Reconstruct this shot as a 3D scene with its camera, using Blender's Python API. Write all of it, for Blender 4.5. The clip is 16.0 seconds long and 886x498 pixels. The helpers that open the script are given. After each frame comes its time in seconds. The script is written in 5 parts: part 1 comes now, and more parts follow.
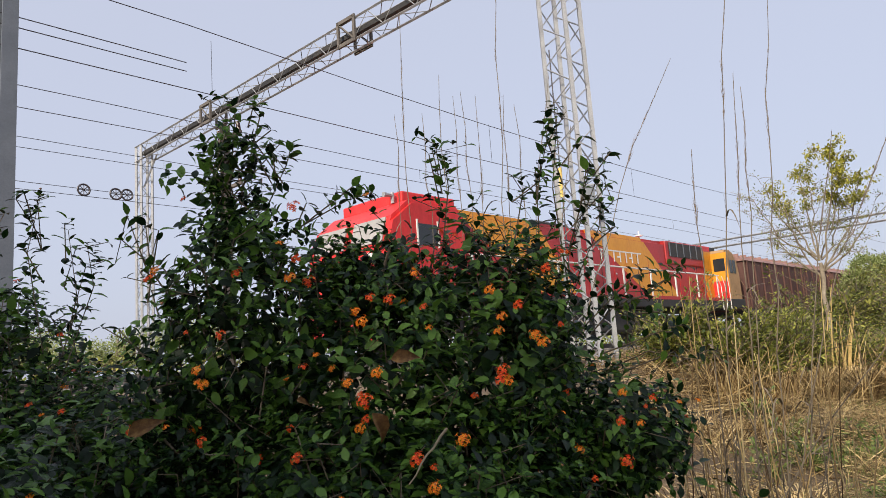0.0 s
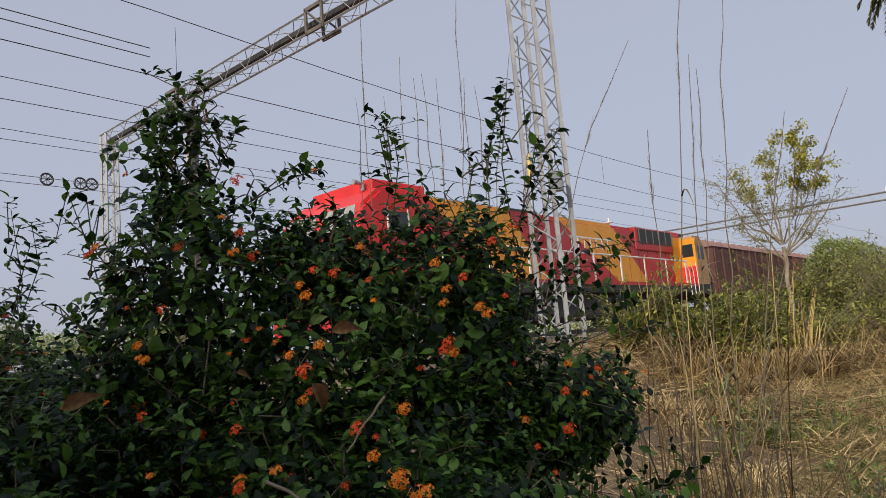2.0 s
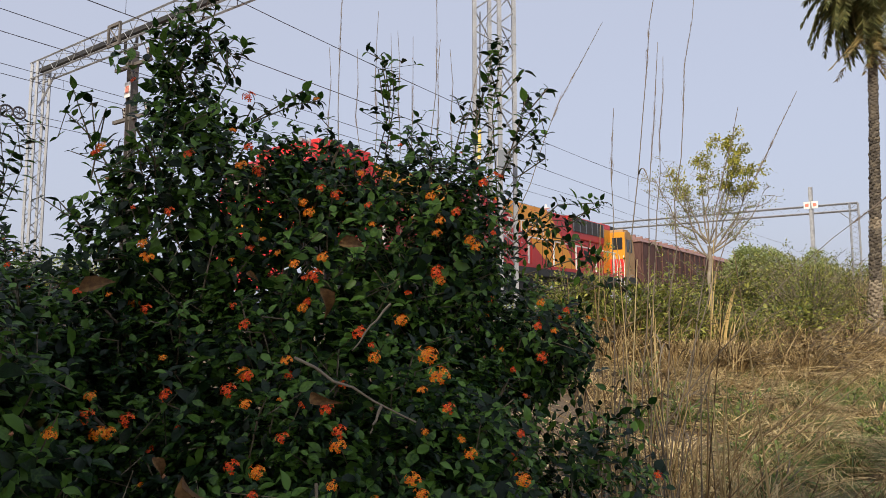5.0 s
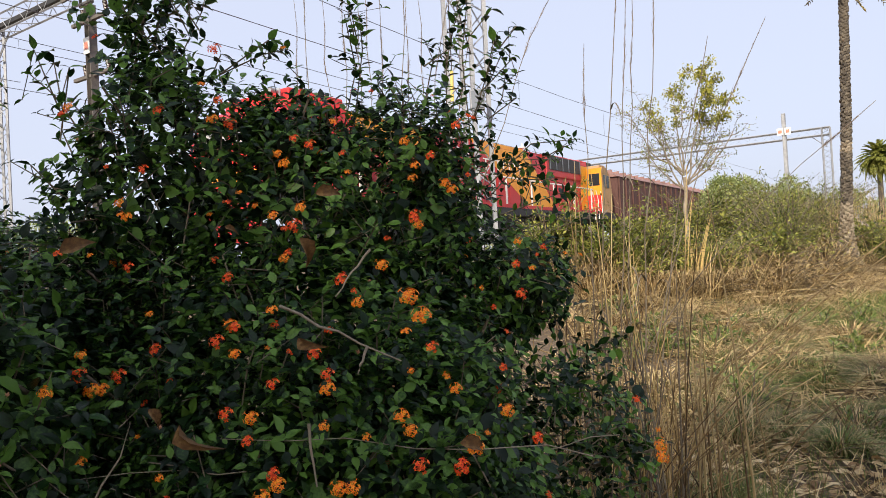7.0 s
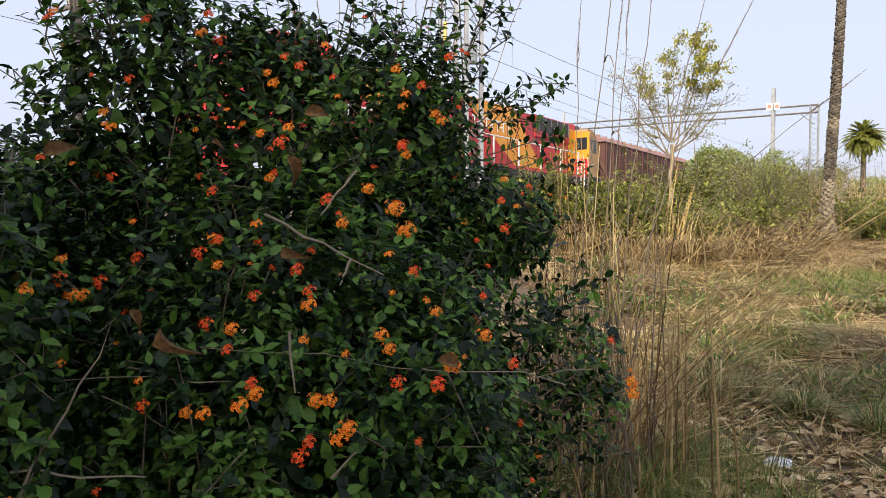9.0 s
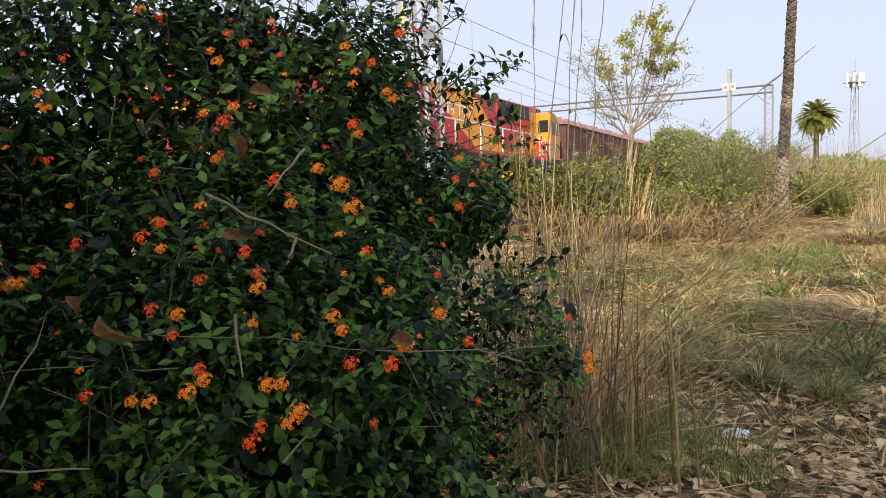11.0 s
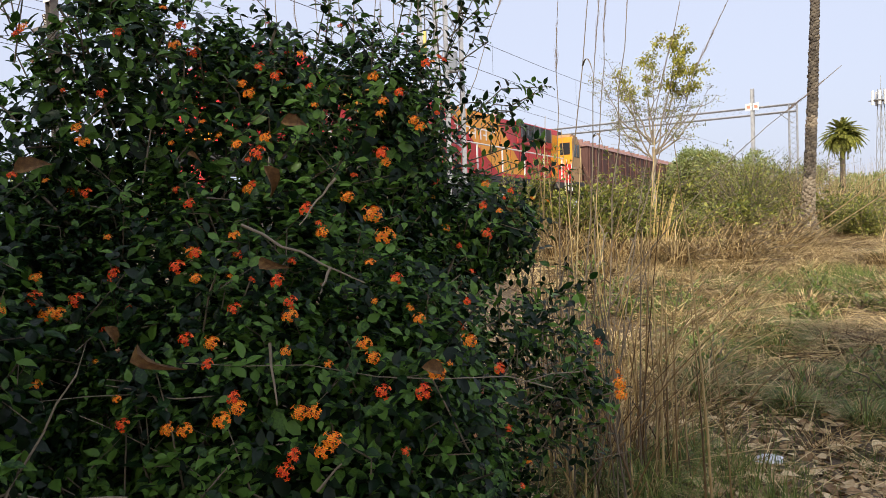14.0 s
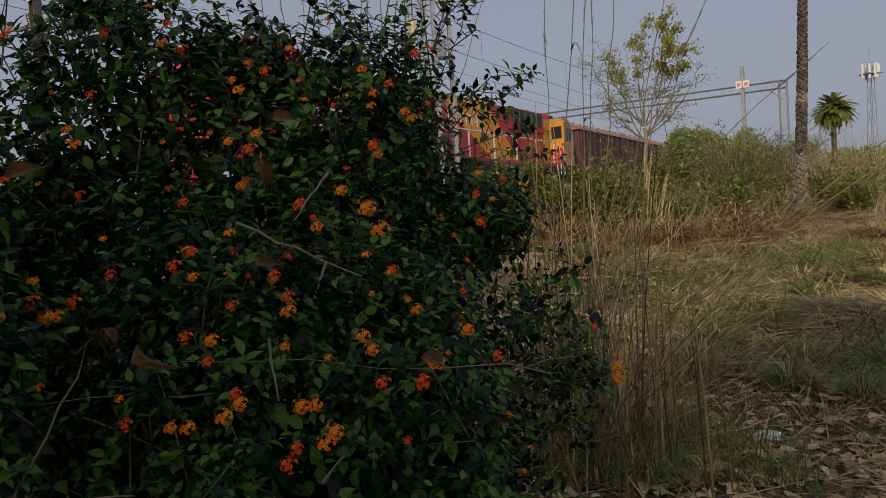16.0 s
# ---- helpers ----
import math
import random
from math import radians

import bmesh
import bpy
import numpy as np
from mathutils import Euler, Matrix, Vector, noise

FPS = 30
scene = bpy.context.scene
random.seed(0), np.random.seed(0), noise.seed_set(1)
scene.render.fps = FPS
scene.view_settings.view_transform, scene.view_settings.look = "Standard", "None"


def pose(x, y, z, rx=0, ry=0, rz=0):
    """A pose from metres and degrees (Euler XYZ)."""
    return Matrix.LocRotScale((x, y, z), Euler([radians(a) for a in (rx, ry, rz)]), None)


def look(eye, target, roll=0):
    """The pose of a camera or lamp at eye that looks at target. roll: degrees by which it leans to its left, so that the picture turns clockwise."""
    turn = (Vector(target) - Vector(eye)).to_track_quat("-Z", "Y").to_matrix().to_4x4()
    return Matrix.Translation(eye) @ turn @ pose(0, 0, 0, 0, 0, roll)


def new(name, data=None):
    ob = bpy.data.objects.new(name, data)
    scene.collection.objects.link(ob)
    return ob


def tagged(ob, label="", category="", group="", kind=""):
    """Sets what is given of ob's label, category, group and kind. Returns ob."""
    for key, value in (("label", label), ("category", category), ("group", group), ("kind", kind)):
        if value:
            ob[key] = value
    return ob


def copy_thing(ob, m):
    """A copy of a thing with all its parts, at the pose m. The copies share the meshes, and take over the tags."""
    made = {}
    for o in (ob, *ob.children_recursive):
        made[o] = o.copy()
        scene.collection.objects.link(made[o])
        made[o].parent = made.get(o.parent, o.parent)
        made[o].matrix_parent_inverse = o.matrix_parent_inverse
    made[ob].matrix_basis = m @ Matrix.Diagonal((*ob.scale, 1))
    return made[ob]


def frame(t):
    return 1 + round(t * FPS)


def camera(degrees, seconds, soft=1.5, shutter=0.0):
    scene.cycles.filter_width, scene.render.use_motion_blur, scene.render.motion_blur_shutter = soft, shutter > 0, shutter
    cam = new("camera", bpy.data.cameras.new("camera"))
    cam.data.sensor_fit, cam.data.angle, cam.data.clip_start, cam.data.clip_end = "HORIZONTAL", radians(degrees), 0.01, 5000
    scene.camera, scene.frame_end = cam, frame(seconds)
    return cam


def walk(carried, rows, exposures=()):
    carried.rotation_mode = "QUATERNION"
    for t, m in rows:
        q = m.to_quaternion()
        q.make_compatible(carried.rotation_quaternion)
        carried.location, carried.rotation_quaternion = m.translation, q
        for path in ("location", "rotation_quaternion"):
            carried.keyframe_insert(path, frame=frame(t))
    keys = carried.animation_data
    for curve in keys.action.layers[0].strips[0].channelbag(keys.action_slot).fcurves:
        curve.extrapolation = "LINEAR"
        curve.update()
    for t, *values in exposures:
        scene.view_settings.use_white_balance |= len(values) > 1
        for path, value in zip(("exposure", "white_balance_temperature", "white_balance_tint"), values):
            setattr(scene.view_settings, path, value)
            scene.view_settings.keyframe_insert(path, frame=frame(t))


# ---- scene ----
cam = camera(64.40, 16.0, 0.65)
PATH = [
    (0, look((0.106, 0.161, 1.871), (-1.159, 9.959, 3.417), -4.21)),
    (0.5, look((0.152, 0.180, 1.853), (0.335, 10.058, 3.398), -3.27)),
    (1, look((0.174, 0.217, 1.843), (1.228, 10.089, 3.045), -2.85)),
    (1.5, look((0.172, 0.187, 1.829), (-0.299, 10.075, 3.242), -4.58)),
    (2, look((0.184, 0.173, 1.819), (-0.728, 10.038, 3.181), -4.97)),
    (2.5, look((0.189, 0.157, 1.803), (-0.899, 10.012, 3.106), -4.57)),
    (3, look((0.166, 0.165, 1.773), (-0.157, 10.085, 2.998), -4.95)),
    (3.2, look((0.162, 0.163, 1.757), (0.026, 10.096, 2.899), -4.13)),
    (5.3, look((-0.005, 0.035, 1.685), (0.147, 9.987, 2.656), 0.88)),
    (5.5, look((0.004, 0.037, 1.689), (0.365, 9.975, 2.741), 0.71)),
    (6, look((0.054, 0.026, 1.704), (0.424, 10.013, 2.057), -3.99)),
    (6.5, look((0.051, 0.016, 1.704), (0.445, 10.009, 1.702), -3.95)),
    (7, look((0.009, 0.008, 1.680), (0.302, 10.002, 1.856), -3.12)),
    (7.5, look((-0.007, -0.003, 1.673), (0.186, 9.991, 1.966), -3.02)),
    (8, look((-0.010, -0.016, 1.643), (0.040, 9.983, 1.769), -1.17)),
    (8.5, look((0.001, -0.005, 1.615), (0.336, 9.986, 1.332), -1.42)),
    (9, look((0.000, 0.000, 1.600), (0.523, 9.977, 1.171), -0.03)),
    (9.5, look((0.007, -0.002, 1.599), (0.652, 9.970, 1.226), -0.58)),
    (10, look((0.019, -0.005, 1.609), (0.787, 9.965, 1.457), -1.13)),
    (10.2, look((0.027, -0.002, 1.600), (0.921, 9.954, 1.353), -0.61)),
    (12.3, look((0.036, 0.047, 1.575), (1.205, 9.947, 0.781), -2.09)),
    (12.5, look((0.037, 0.045, 1.578), (1.144, 9.956, 0.833), -2.36)),
    (13, look((0.023, 0.028, 1.586), (0.839, 9.982, 1.083), -2.69)),
    (13.5, look((0.015, 0.016, 1.592), (0.736, 9.983, 1.218), -2.65)),
    (14, look((0.014, 0.014, 1.591), (0.722, 9.984, 1.289), -1.83)),
    (14.5, look((0.015, 0.017, 1.593), (0.799, 9.984, 1.360), -1.79)),
    (15, look((0.013, 0.008, 1.595), (0.593, 9.986, 1.283), -3.05)),
    (15.5, look((0.012, 0.003, 1.594), (0.616, 9.979, 1.230), -2.83)),
    (16, look((0.014, 0.004, 1.598), (0.783, 9.963, 1.117), -3.69)),
]
walk(cam, PATH, [(0, 0.3), (0.45, 0.0), (1, -0.1), (2.5, -0.08), (3.2, 0.0), (5.5, 0.2), (6, 0.23), (7, 0.58), (9, 0.65), (14.5, 0.55), (15.55, 0.55), (16, -0.7)])

# ---- light ----
SUN_FROM = Vector((-0.30, -0.80, 0.52)).normalized()
world = bpy.data.worlds.new("world")
scene.world = world
world.use_nodes = True
wn = world.node_tree.nodes
sky = wn.new("ShaderNodeTexSky")
sky.sky_type = "NISHITA"
sky.sun_disc = False
sky.sun_elevation = math.asin(SUN_FROM.z)
sky.sun_rotation = math.atan2(SUN_FROM.x, SUN_FROM.y)
sky.air_density, sky.dust_density, sky.ozone_density = 1.0, 5.0, 3.0
haze = wn.new("ShaderNodeMix")
haze.data_type = "RGBA"
haze.inputs[0].default_value = 0.72
haze.inputs[7].default_value = (5.75, 6.05, 7.3, 1)
world.node_tree.links.new(sky.outputs[0], haze.inputs[6])
world.node_tree.links.new(haze.outputs[2], wn["Background"].inputs[0])
wn["Background"].inputs[1].default_value = 0.105
sun = new("sun", bpy.data.lights.new("sun", "SUN"))
sun.data.energy, sun.data.angle, sun.data.color = 3.6, radians(1.5), (1.0, 0.90, 0.74)
sun.matrix_world = look(SUN_FROM * 50, (0, 0, 0))


# ---- materials ----
def material(name, colors, rough=0.7, metal=0.0, scale=8.0, fine=60.0, bump=0.2, island=0.0, objects=0.0, sheen=0.0, stretch=(1, 1, 1), dist=0.01):
    """A node material: two scales of noise run through a ramp of colours, with relief and uneven gloss."""
    m = bpy.data.materials.new(name)
    m.use_nodes = True
    t, ln = m.node_tree.nodes, m.node_tree.links
    b = t["Principled BSDF"]
    co = t.new("ShaderNodeTexCoord")
    mp = t.new("ShaderNodeMapping")
    mp.inputs["Scale"].default_value = stretch
    ln.new(co.outputs["Object"], mp.inputs[0])
    n1, n2 = t.new("ShaderNodeTexNoise"), t.new("ShaderNodeTexNoise")
    for n, s in ((n1, scale), (n2, fine)):
        n.inputs["Scale"].default_value = s
        n.inputs["Detail"].default_value = 4
        ln.new(mp.outputs[0], n.inputs["Vector"])
    a = t.new("ShaderNodeMath"); a.operation = "MULTIPLY_ADD"
    ln.new(n1.outputs[0], a.inputs[0]); a.inputs[1].default_value = 0.9; a.inputs[2].default_value = -0.2
    c = t.new("ShaderNodeMath"); c.operation = "MULTIPLY_ADD"
    ln.new(n2.outputs[0], c.inputs[0]); c.inputs[1].default_value = 0.5
    ln.new(a.outputs[0], c.inputs[2])
    last = c
    if island or objects:
        src = t.new("ShaderNodeNewGeometry").outputs["Random Per Island"] if island else t.new("ShaderNodeObjectInfo").outputs["Random"]
        k = t.new("ShaderNodeMath"); k.operation = "MULTIPLY_ADD"
        ln.new(src, k.inputs[0]); k.inputs[1].default_value = island or objects
        sh = t.new("ShaderNodeMath"); sh.operation = "SUBTRACT"
        ln.new(last.outputs[0], sh.inputs[0]); sh.inputs[1].default_value = (island or objects) / 2
        ln.new(sh.outputs[0], k.inputs[2])
        last = k
    r = t.new("ShaderNodeValToRGB")
    e = r.color_ramp.elements
    e[0].position, e[1].position = 0.2, 0.8
    e[0].color, e[1].color = (*colors[0], 1), (*colors[-1], 1)
    for i, col in enumerate(colors[1:-1]):
        x = e.new(0.2 + 0.6 * (i + 1) / (len(colors) - 1))
        x.color = (*col, 1)
    ln.new(last.outputs[0], r.inputs[0])
    ln.new(r.outputs[0], b.inputs["Base Color"])
    rr = t.new("ShaderNodeMapRange")
    ln.new(n1.outputs[0], rr.inputs[0])
    rr.inputs[3].default_value, rr.inputs[4].default_value = max(rough - 0.12, 0.03), min(rough + 0.12, 1)
    ln.new(rr.outputs[0], b.inputs["Roughness"])
    b.inputs["Metallic"].default_value = metal
    if bump:
        bp = t.new("ShaderNodeBump")
        bp.inputs["Strength"].default_value, bp.inputs["Distance"].default_value = bump, dist
        ln.new(n2.outputs[0], bp.inputs["Height"])
        ln.new(bp.outputs[0], b.inputs["Normal"])
    if sheen:
        tr = t.new("ShaderNodeBsdfTranslucent")
        ln.new(r.outputs[0], tr.inputs[0])
        mx = t.new("ShaderNodeMixShader")
        mx.inputs[0].default_value = sheen
        ln.new(b.outputs[0], mx.inputs[1]); ln.new(tr.outputs[0], mx.inputs[2])
        ln.new(mx.outputs[0], t["Material Output"].inputs[0])
    return m


M_EARTH = material("dry_earth", [(0.05, 0.037, 0.024), (0.14, 0.10, 0.062), (0.27, 0.19, 0.115)], 0.95, scale=0.7, fine=25, bump=0.6, dist=0.03)
M_STRAW = material("straw", [(0.11, 0.065, 0.026), (0.40, 0.275, 0.12), (0.74, 0.57, 0.29)], 0.7, scale=1.2, fine=30, bump=0, island=1.15, sheen=0.2)
M_REED = material("reed", [(0.075, 0.038, 0.014), (0.29, 0.185, 0.07), (0.55, 0.40, 0.17)], 0.6, scale=3, fine=40, bump=0.1, island=0.6, stretch=(1, 1, 0.3))
M_GOLD = material("golden_reed", [(0.42, 0.28, 0.09), (0.60, 0.43, 0.17)], 0.6, scale=3, fine=40, bump=0.1, island=0.5)
M_PLUME = material("plume", [(0.20, 0.15, 0.12), (0.36, 0.29, 0.24)], 0.9, scale=4, fine=40, bump=0, island=0.6, sheen=0.4)
M_LITTER = material("fallen_leaf", [(0.22, 0.125, 0.05), (0.47, 0.315, 0.15), (0.70, 0.54, 0.30)], 0.75, scale=9, fine=70, bump=0.3, island=0.8)
M_LEAF = material("lantana_leaf", [(0.005, 0.018, 0.005), (0.016, 0.050, 0.010), (0.110, 0.220, 0.034)], 0.38, scale=2.2, fine=160, bump=0.5, island=1.15, sheen=0.30, dist=0.002)
M_LEAF.node_tree.nodes["Principled BSDF"].inputs["Specular IOR Level"].default_value = 0.32
M_LEAFDRY = material("withered_leaf", [(0.05, 0.022, 0.008), (0.13, 0.062, 0.018), (0.24, 0.14, 0.045)], 0.8, scale=6, fine=120, bump=0.5, island=0.6, sheen=0.15, dist=0.002)
M_STEM = material("woody_stem", [(0.07, 0.05, 0.03), (0.16, 0.125, 0.085), (0.25, 0.21, 0.15)], 0.8, scale=9, fine=90, bump=0.4, dist=0.003)
M_TWIG = material("bleached_twig", [(0.16, 0.13, 0.09), (0.30, 0.25, 0.18)], 0.8, scale=9, fine=90, bump=0.3, dist=0.002)
M_PETAL_Y = material("petal_orange_yellow", [(0.85, 0.15, 0.004), (0.95, 0.26, 0.006), (1.0, 0.40, 0.012)], 0.6, scale=40, fine=300, bump=0, island=0.7, sheen=0.1)
M_PETAL_R = material("petal_red_orange", [(0.68, 0.03, 0.008), (0.90, 0.09, 0.008), (0.98, 0.20, 0.010)], 0.6, scale=40, fine=300, bump=0, island=0.7, sheen=0.1)
M_BUD = material("faded_bud", [(0.30, 0.12, 0.06), (0.45, 0.24, 0.12)], 0.7, scale=30, fine=200, bump=0, island=0.5)
M_SHRUB = material("shrub_leaf", [(0.06, 0.085, 0.016), (0.20, 0.225, 0.038), (0.40, 0.39, 0.085)], 0.6, scale=0.8, fine=30, bump=0, island=0.7, sheen=0.3)
M_SHRUBDRY = material("dry_shrub_leaf", [(0.12, 0.075, 0.035), (0.24, 0.17, 0.08), (0.34, 0.25, 0.11)], 0.7, scale=0.8, fine=30, bump=0, island=0.7, sheen=0.2)
M_GRASS = material("green_grass", [(0.07, 0.12, 0.025), (0.16, 0.22, 0.05), (0.30, 0.34, 0.10)], 0.55, scale=0.9, fine=30, bump=0, island=0.7, sheen=0.3)
# leaf greens lightened so that the colour carries the distance haze
M_HAZED_LEAF = material("hazed_far_leaf", [(0.18, 0.22, 0.07), (0.30, 0.35, 0.12), (0.42, 0.46, 0.19)], 0.7, scale=0.3, fine=6, bump=0, island=0.7, sheen=0.25)
M_YLEAF = material("young_leaf", [(0.20, 0.21, 0.03), (0.36, 0.35, 0.05), (0.52, 0.47, 0.08)], 0.6, scale=1, fine=20, bump=0, island=0.8, sheen=0.35)
M_BARK = material("pale_bark", [(0.13, 0.10, 0.07), (0.27, 0.22, 0.16), (0.38, 0.33, 0.26)], 0.85, scale=5, fine=50, bump=0.5)
M_PALMBARK = material("palm_bark", [(0.05, 0.04, 0.03), (0.10, 0.08, 0.06), (0.17, 0.14, 0.10)], 0.9, scale=5, fine=60, bump=0.8, objects=0.5, stretch=(1, 1, 0.4), dist=0.03)
M_PALMBASE = material("pale_palm_base", [(0.16, 0.12, 0.08), (0.27, 0.215, 0.15), (0.36, 0.30, 0.21)], 0.9, scale=5, fine=60, bump=0.8, objects=0.5, dist=0.03)
M_FROND = material("palm_frond", [(0.06, 0.07, 0.022), (0.14, 0.15, 0.045), (0.27, 0.25, 0.09)], 0.5, scale=1, fine=25, bump=0, island=0.6, sheen=0.2)
M_FRONDDRY = material("dry_palm_frond", [(0.16, 0.12, 0.045), (0.30, 0.22, 0.08), (0.40, 0.31, 0.13)], 0.6, scale=1, fine=25, bump=0, island=0.6, sheen=0.2)
M_STEEL = material("galvanised_steel", [(0.20, 0.205, 0.22), (0.33, 0.335, 0.35), (0.45, 0.455, 0.47)], 0.6, 0.25, scale=2.5, fine=40, bump=0.08)
M_STEELDARK = material("grey_painted_steel", [(0.13, 0.145, 0.17), (0.20, 0.22, 0.25)], 0.6, 0.2, scale=2.5, fine=40, bump=0.08)
M_RUSTYSTEEL = material("weathered_steel", [(0.09, 0.075, 0.065), (0.19, 0.17, 0.15)], 0.75, 0.2, scale=3, fine=40, bump=0.15)
M_WIRE = material("overhead_wire", [(0.06, 0.055, 0.06), (0.11, 0.10, 0.11)], 0.5, 0.5, scale=3, fine=40, bump=0)
M_CERAMIC = material("dark_porcelain", [(0.05, 0.025, 0.02), (0.09, 0.045, 0.035)], 0.25, scale=10, fine=60, bump=0)
M_RED = material("loco_red", [(0.28, 0.014, 0.014), (0.45, 0.022, 0.022), (0.52, 0.04, 0.035)], 0.42, scale=0.9, fine=14, bump=0.05, stretch=(1, 1, 0.35))
M_SCARLET = material("loco_scarlet", [(0.46, 0.018, 0.018), (0.66, 0.028, 0.026), (0.72, 0.06, 0.05)], 0.42, scale=0.9, fine=14, bump=0.05, stretch=(1, 1, 0.35))
M_YELLOW = material("loco_yellow", [(0.52, 0.20, 0.015), (0.72, 0.30, 0.02), (0.78, 0.37, 0.04)], 0.42, scale=0.9, fine=14, bump=0.05, stretch=(1, 1, 0.35))
# cab yellow dimmed to tan: the side's shade is put into the colour
M_SHADED_TAN = material("shaded_tan_paint", [(0.26, 0.15, 0.075), (0.40, 0.24, 0.11), (0.46, 0.30, 0.15)], 0.7, scale=1.5, fine=14, bump=0.05)
M_WHITE = material("white_paint", [(0.55, 0.52, 0.47), (0.78, 0.76, 0.72), (0.84, 0.83, 0.80)], 0.5, scale=3, fine=30, bump=0.05)
M_BLACK = material("grimy_black", [(0.012, 0.012, 0.012), (0.03, 0.028, 0.026), (0.06, 0.052, 0.045)], 0.6, scale=3, fine=30, bump=0.1)
M_GREYGLASS = material("tinted_glass", [(0.02, 0.025, 0.03), (0.03, 0.035, 0.04)], 0.08, scale=2, fine=10, bump=0)
M_PALEGLASS = material("dusty_windscreen", [(0.30, 0.29, 0.28), (0.42, 0.40, 0.38)], 0.25, scale=2, fine=10, bump=0)
M_WAGON = material("wagon_brown", [(0.045, 0.019, 0.016), (0.09, 0.037, 0.030), (0.14, 0.068, 0.052)], 0.75, scale=0.8, fine=10, bump=0.1, stretch=(1, 1, 0.3))
M_WAGONROOF = material("wagon_roof", [(0.17, 0.085, 0.075), (0.27, 0.15, 0.13), (0.34, 0.21, 0.18)], 0.7, scale=0.8, fine=10, bump=0.1)
M_BALLAST = material("ballast", [(0.10, 0.09, 0.08), (0.22, 0.20, 0.18), (0.34, 0.31, 0.28)], 0.95, scale=6, fine=30, bump=1.0, dist=0.05)
M_SIGNRED = material("sign_red", [(0.60, 0.16, 0.10), (0.72, 0.25, 0.17)], 0.5, scale=5, fine=30, bump=0)
M_TAPE = material("yellow_band", [(0.70, 0.48, 0.12), (0.80, 0.58, 0.18)], 0.5, scale=5, fine=30, bump=0)
M_PLASTIC = material("white_plastic", [(0.72, 0.73, 0.76), (0.84, 0.85, 0.88)], 0.4, scale=9, fine=40, bump=0.2)


# ---- mesh helpers ----
def part(name, bm, mat, parent=None, label="", smooth=False):
    me = bpy.data.meshes.new(name)
    bm.to_mesh(me)
    bm.free()
    me.materials.append(mat)
    if smooth:
        me.shade_smooth()
    ob = new(name, me)
    ob.parent = parent
    return tagged(ob, label)


def raw(name, verts, faces, mat, parent=None, label="", smooth=False):
    """Large joined meshes from arrays: verts (n, 3), faces all with the same count of corners."""
    verts, faces = np.asarray(verts, dtype=np.float32), np.asarray(faces, dtype=np.int32)
    me = bpy.data.meshes.new(name)
    me.vertices.add(len(verts))
    me.vertices.foreach_set("co", verts.ravel())
    k = faces.shape[1]
    me.loops.add(faces.size)
    me.loops.foreach_set("vertex_index", faces.ravel())
    me.polygons.add(len(faces))
    me.polygons.foreach_set("loop_start", np.arange(0, faces.size, k, dtype=np.int32))
    me.update(calc_edges=True)
    me.materials.append(mat)
    if smooth:
        me.shade_smooth()
    ob = new(name, me)
    ob.parent = parent
    return tagged(ob, label)


def thing(name, m, label, category, group="", kind=""):
    e = new(name)
    e.matrix_world = m
    e.empty_display_size = 0.2
    return tagged(e, label, category, group, kind)


def box(bm, x0, x1, y0, y1, z0, z1, bevel=0.0):
    v = bmesh.ops.create_cube(bm, size=1, matrix=Matrix.Translation(((x0 + x1) / 2, (y0 + y1) / 2, (z0 + z1) / 2)) @ Matrix.Diagonal((x1 - x0, y1 - y0, z1 - z0, 1)))["verts"]
    if bevel:
        ed = list({e for w in v for e in w.link_edges})
        bmesh.ops.bevel(bm, geom=ed, offset=bevel, segments=2, affect="EDGES", profile=0.5)
    return bm


def rod(bm, a, b, r, sides=6, r2=None):
    a, b = Vector(a), Vector(b)
    m = Matrix.Translation((a + b) / 2) @ (b - a).to_track_quat("Z", "Y").to_matrix().to_4x4()
    bmesh.ops.create_cone(bm, cap_ends=True, segments=sides, radius1=r, radius2=r if r2 is None else r2, depth=(b - a).length, matrix=m)
    return bm


def prism(bm, pts, y0, y1):
    """A prism whose outline pts lies in x and z, from y0 to y1."""
    a = [bm.verts.new((x, y0, z)) for x, z in pts]
    b = [bm.verts.new((x, y1, z)) for x, z in pts]
    n = len(pts)
    bm.faces.new(a)
    bm.faces.new(b[::-1])
    for i in range(n):
        bm.faces.new((a[i], b[i], b[(i + 1) % n], a[(i + 1) % n]))
    bmesh.ops.recalc_face_normals(bm, faces=bm.faces)
    return bm


def new_bm():
    return bmesh.new()


def tube(pts, radii, sides=6):
    """Verts and quads of a bent tapering tube."""
    pts = np.asarray(pts, float)
    k = len(pts)
    tan = np.gradient(pts, axis=0)
    tan /= np.linalg.norm(tan, axis=1)[:, None] + 1e-9
    ref = np.where(np.abs(tan[:, 2:3]) > 0.9, [[1.0, 0, 0]], [[0, 0, 1.0]])
    a = np.cross(tan, ref)
    a /= np.linalg.norm(a, axis=1)[:, None]
    b = np.cross(tan, a)
    th = np.arange(sides) * 2 * math.pi / sides
    ring = a[:, None] * np.cos(th)[None, :, None] + b[:, None] * np.sin(th)[None, :, None]
    v = (pts[:, None] + ring * np.asarray(radii, float)[:, None, None]).reshape(-1, 3)
    i, j = np.meshgrid(np.arange(k - 1), np.arange(sides), indexing="ij")
    j2 = (j + 1) % sides
    f = np.stack([i * sides + j, i * sides + j2, (i + 1) * sides + j2, (i + 1) * sides + j], -1).reshape(-1, 4)
    return v, f


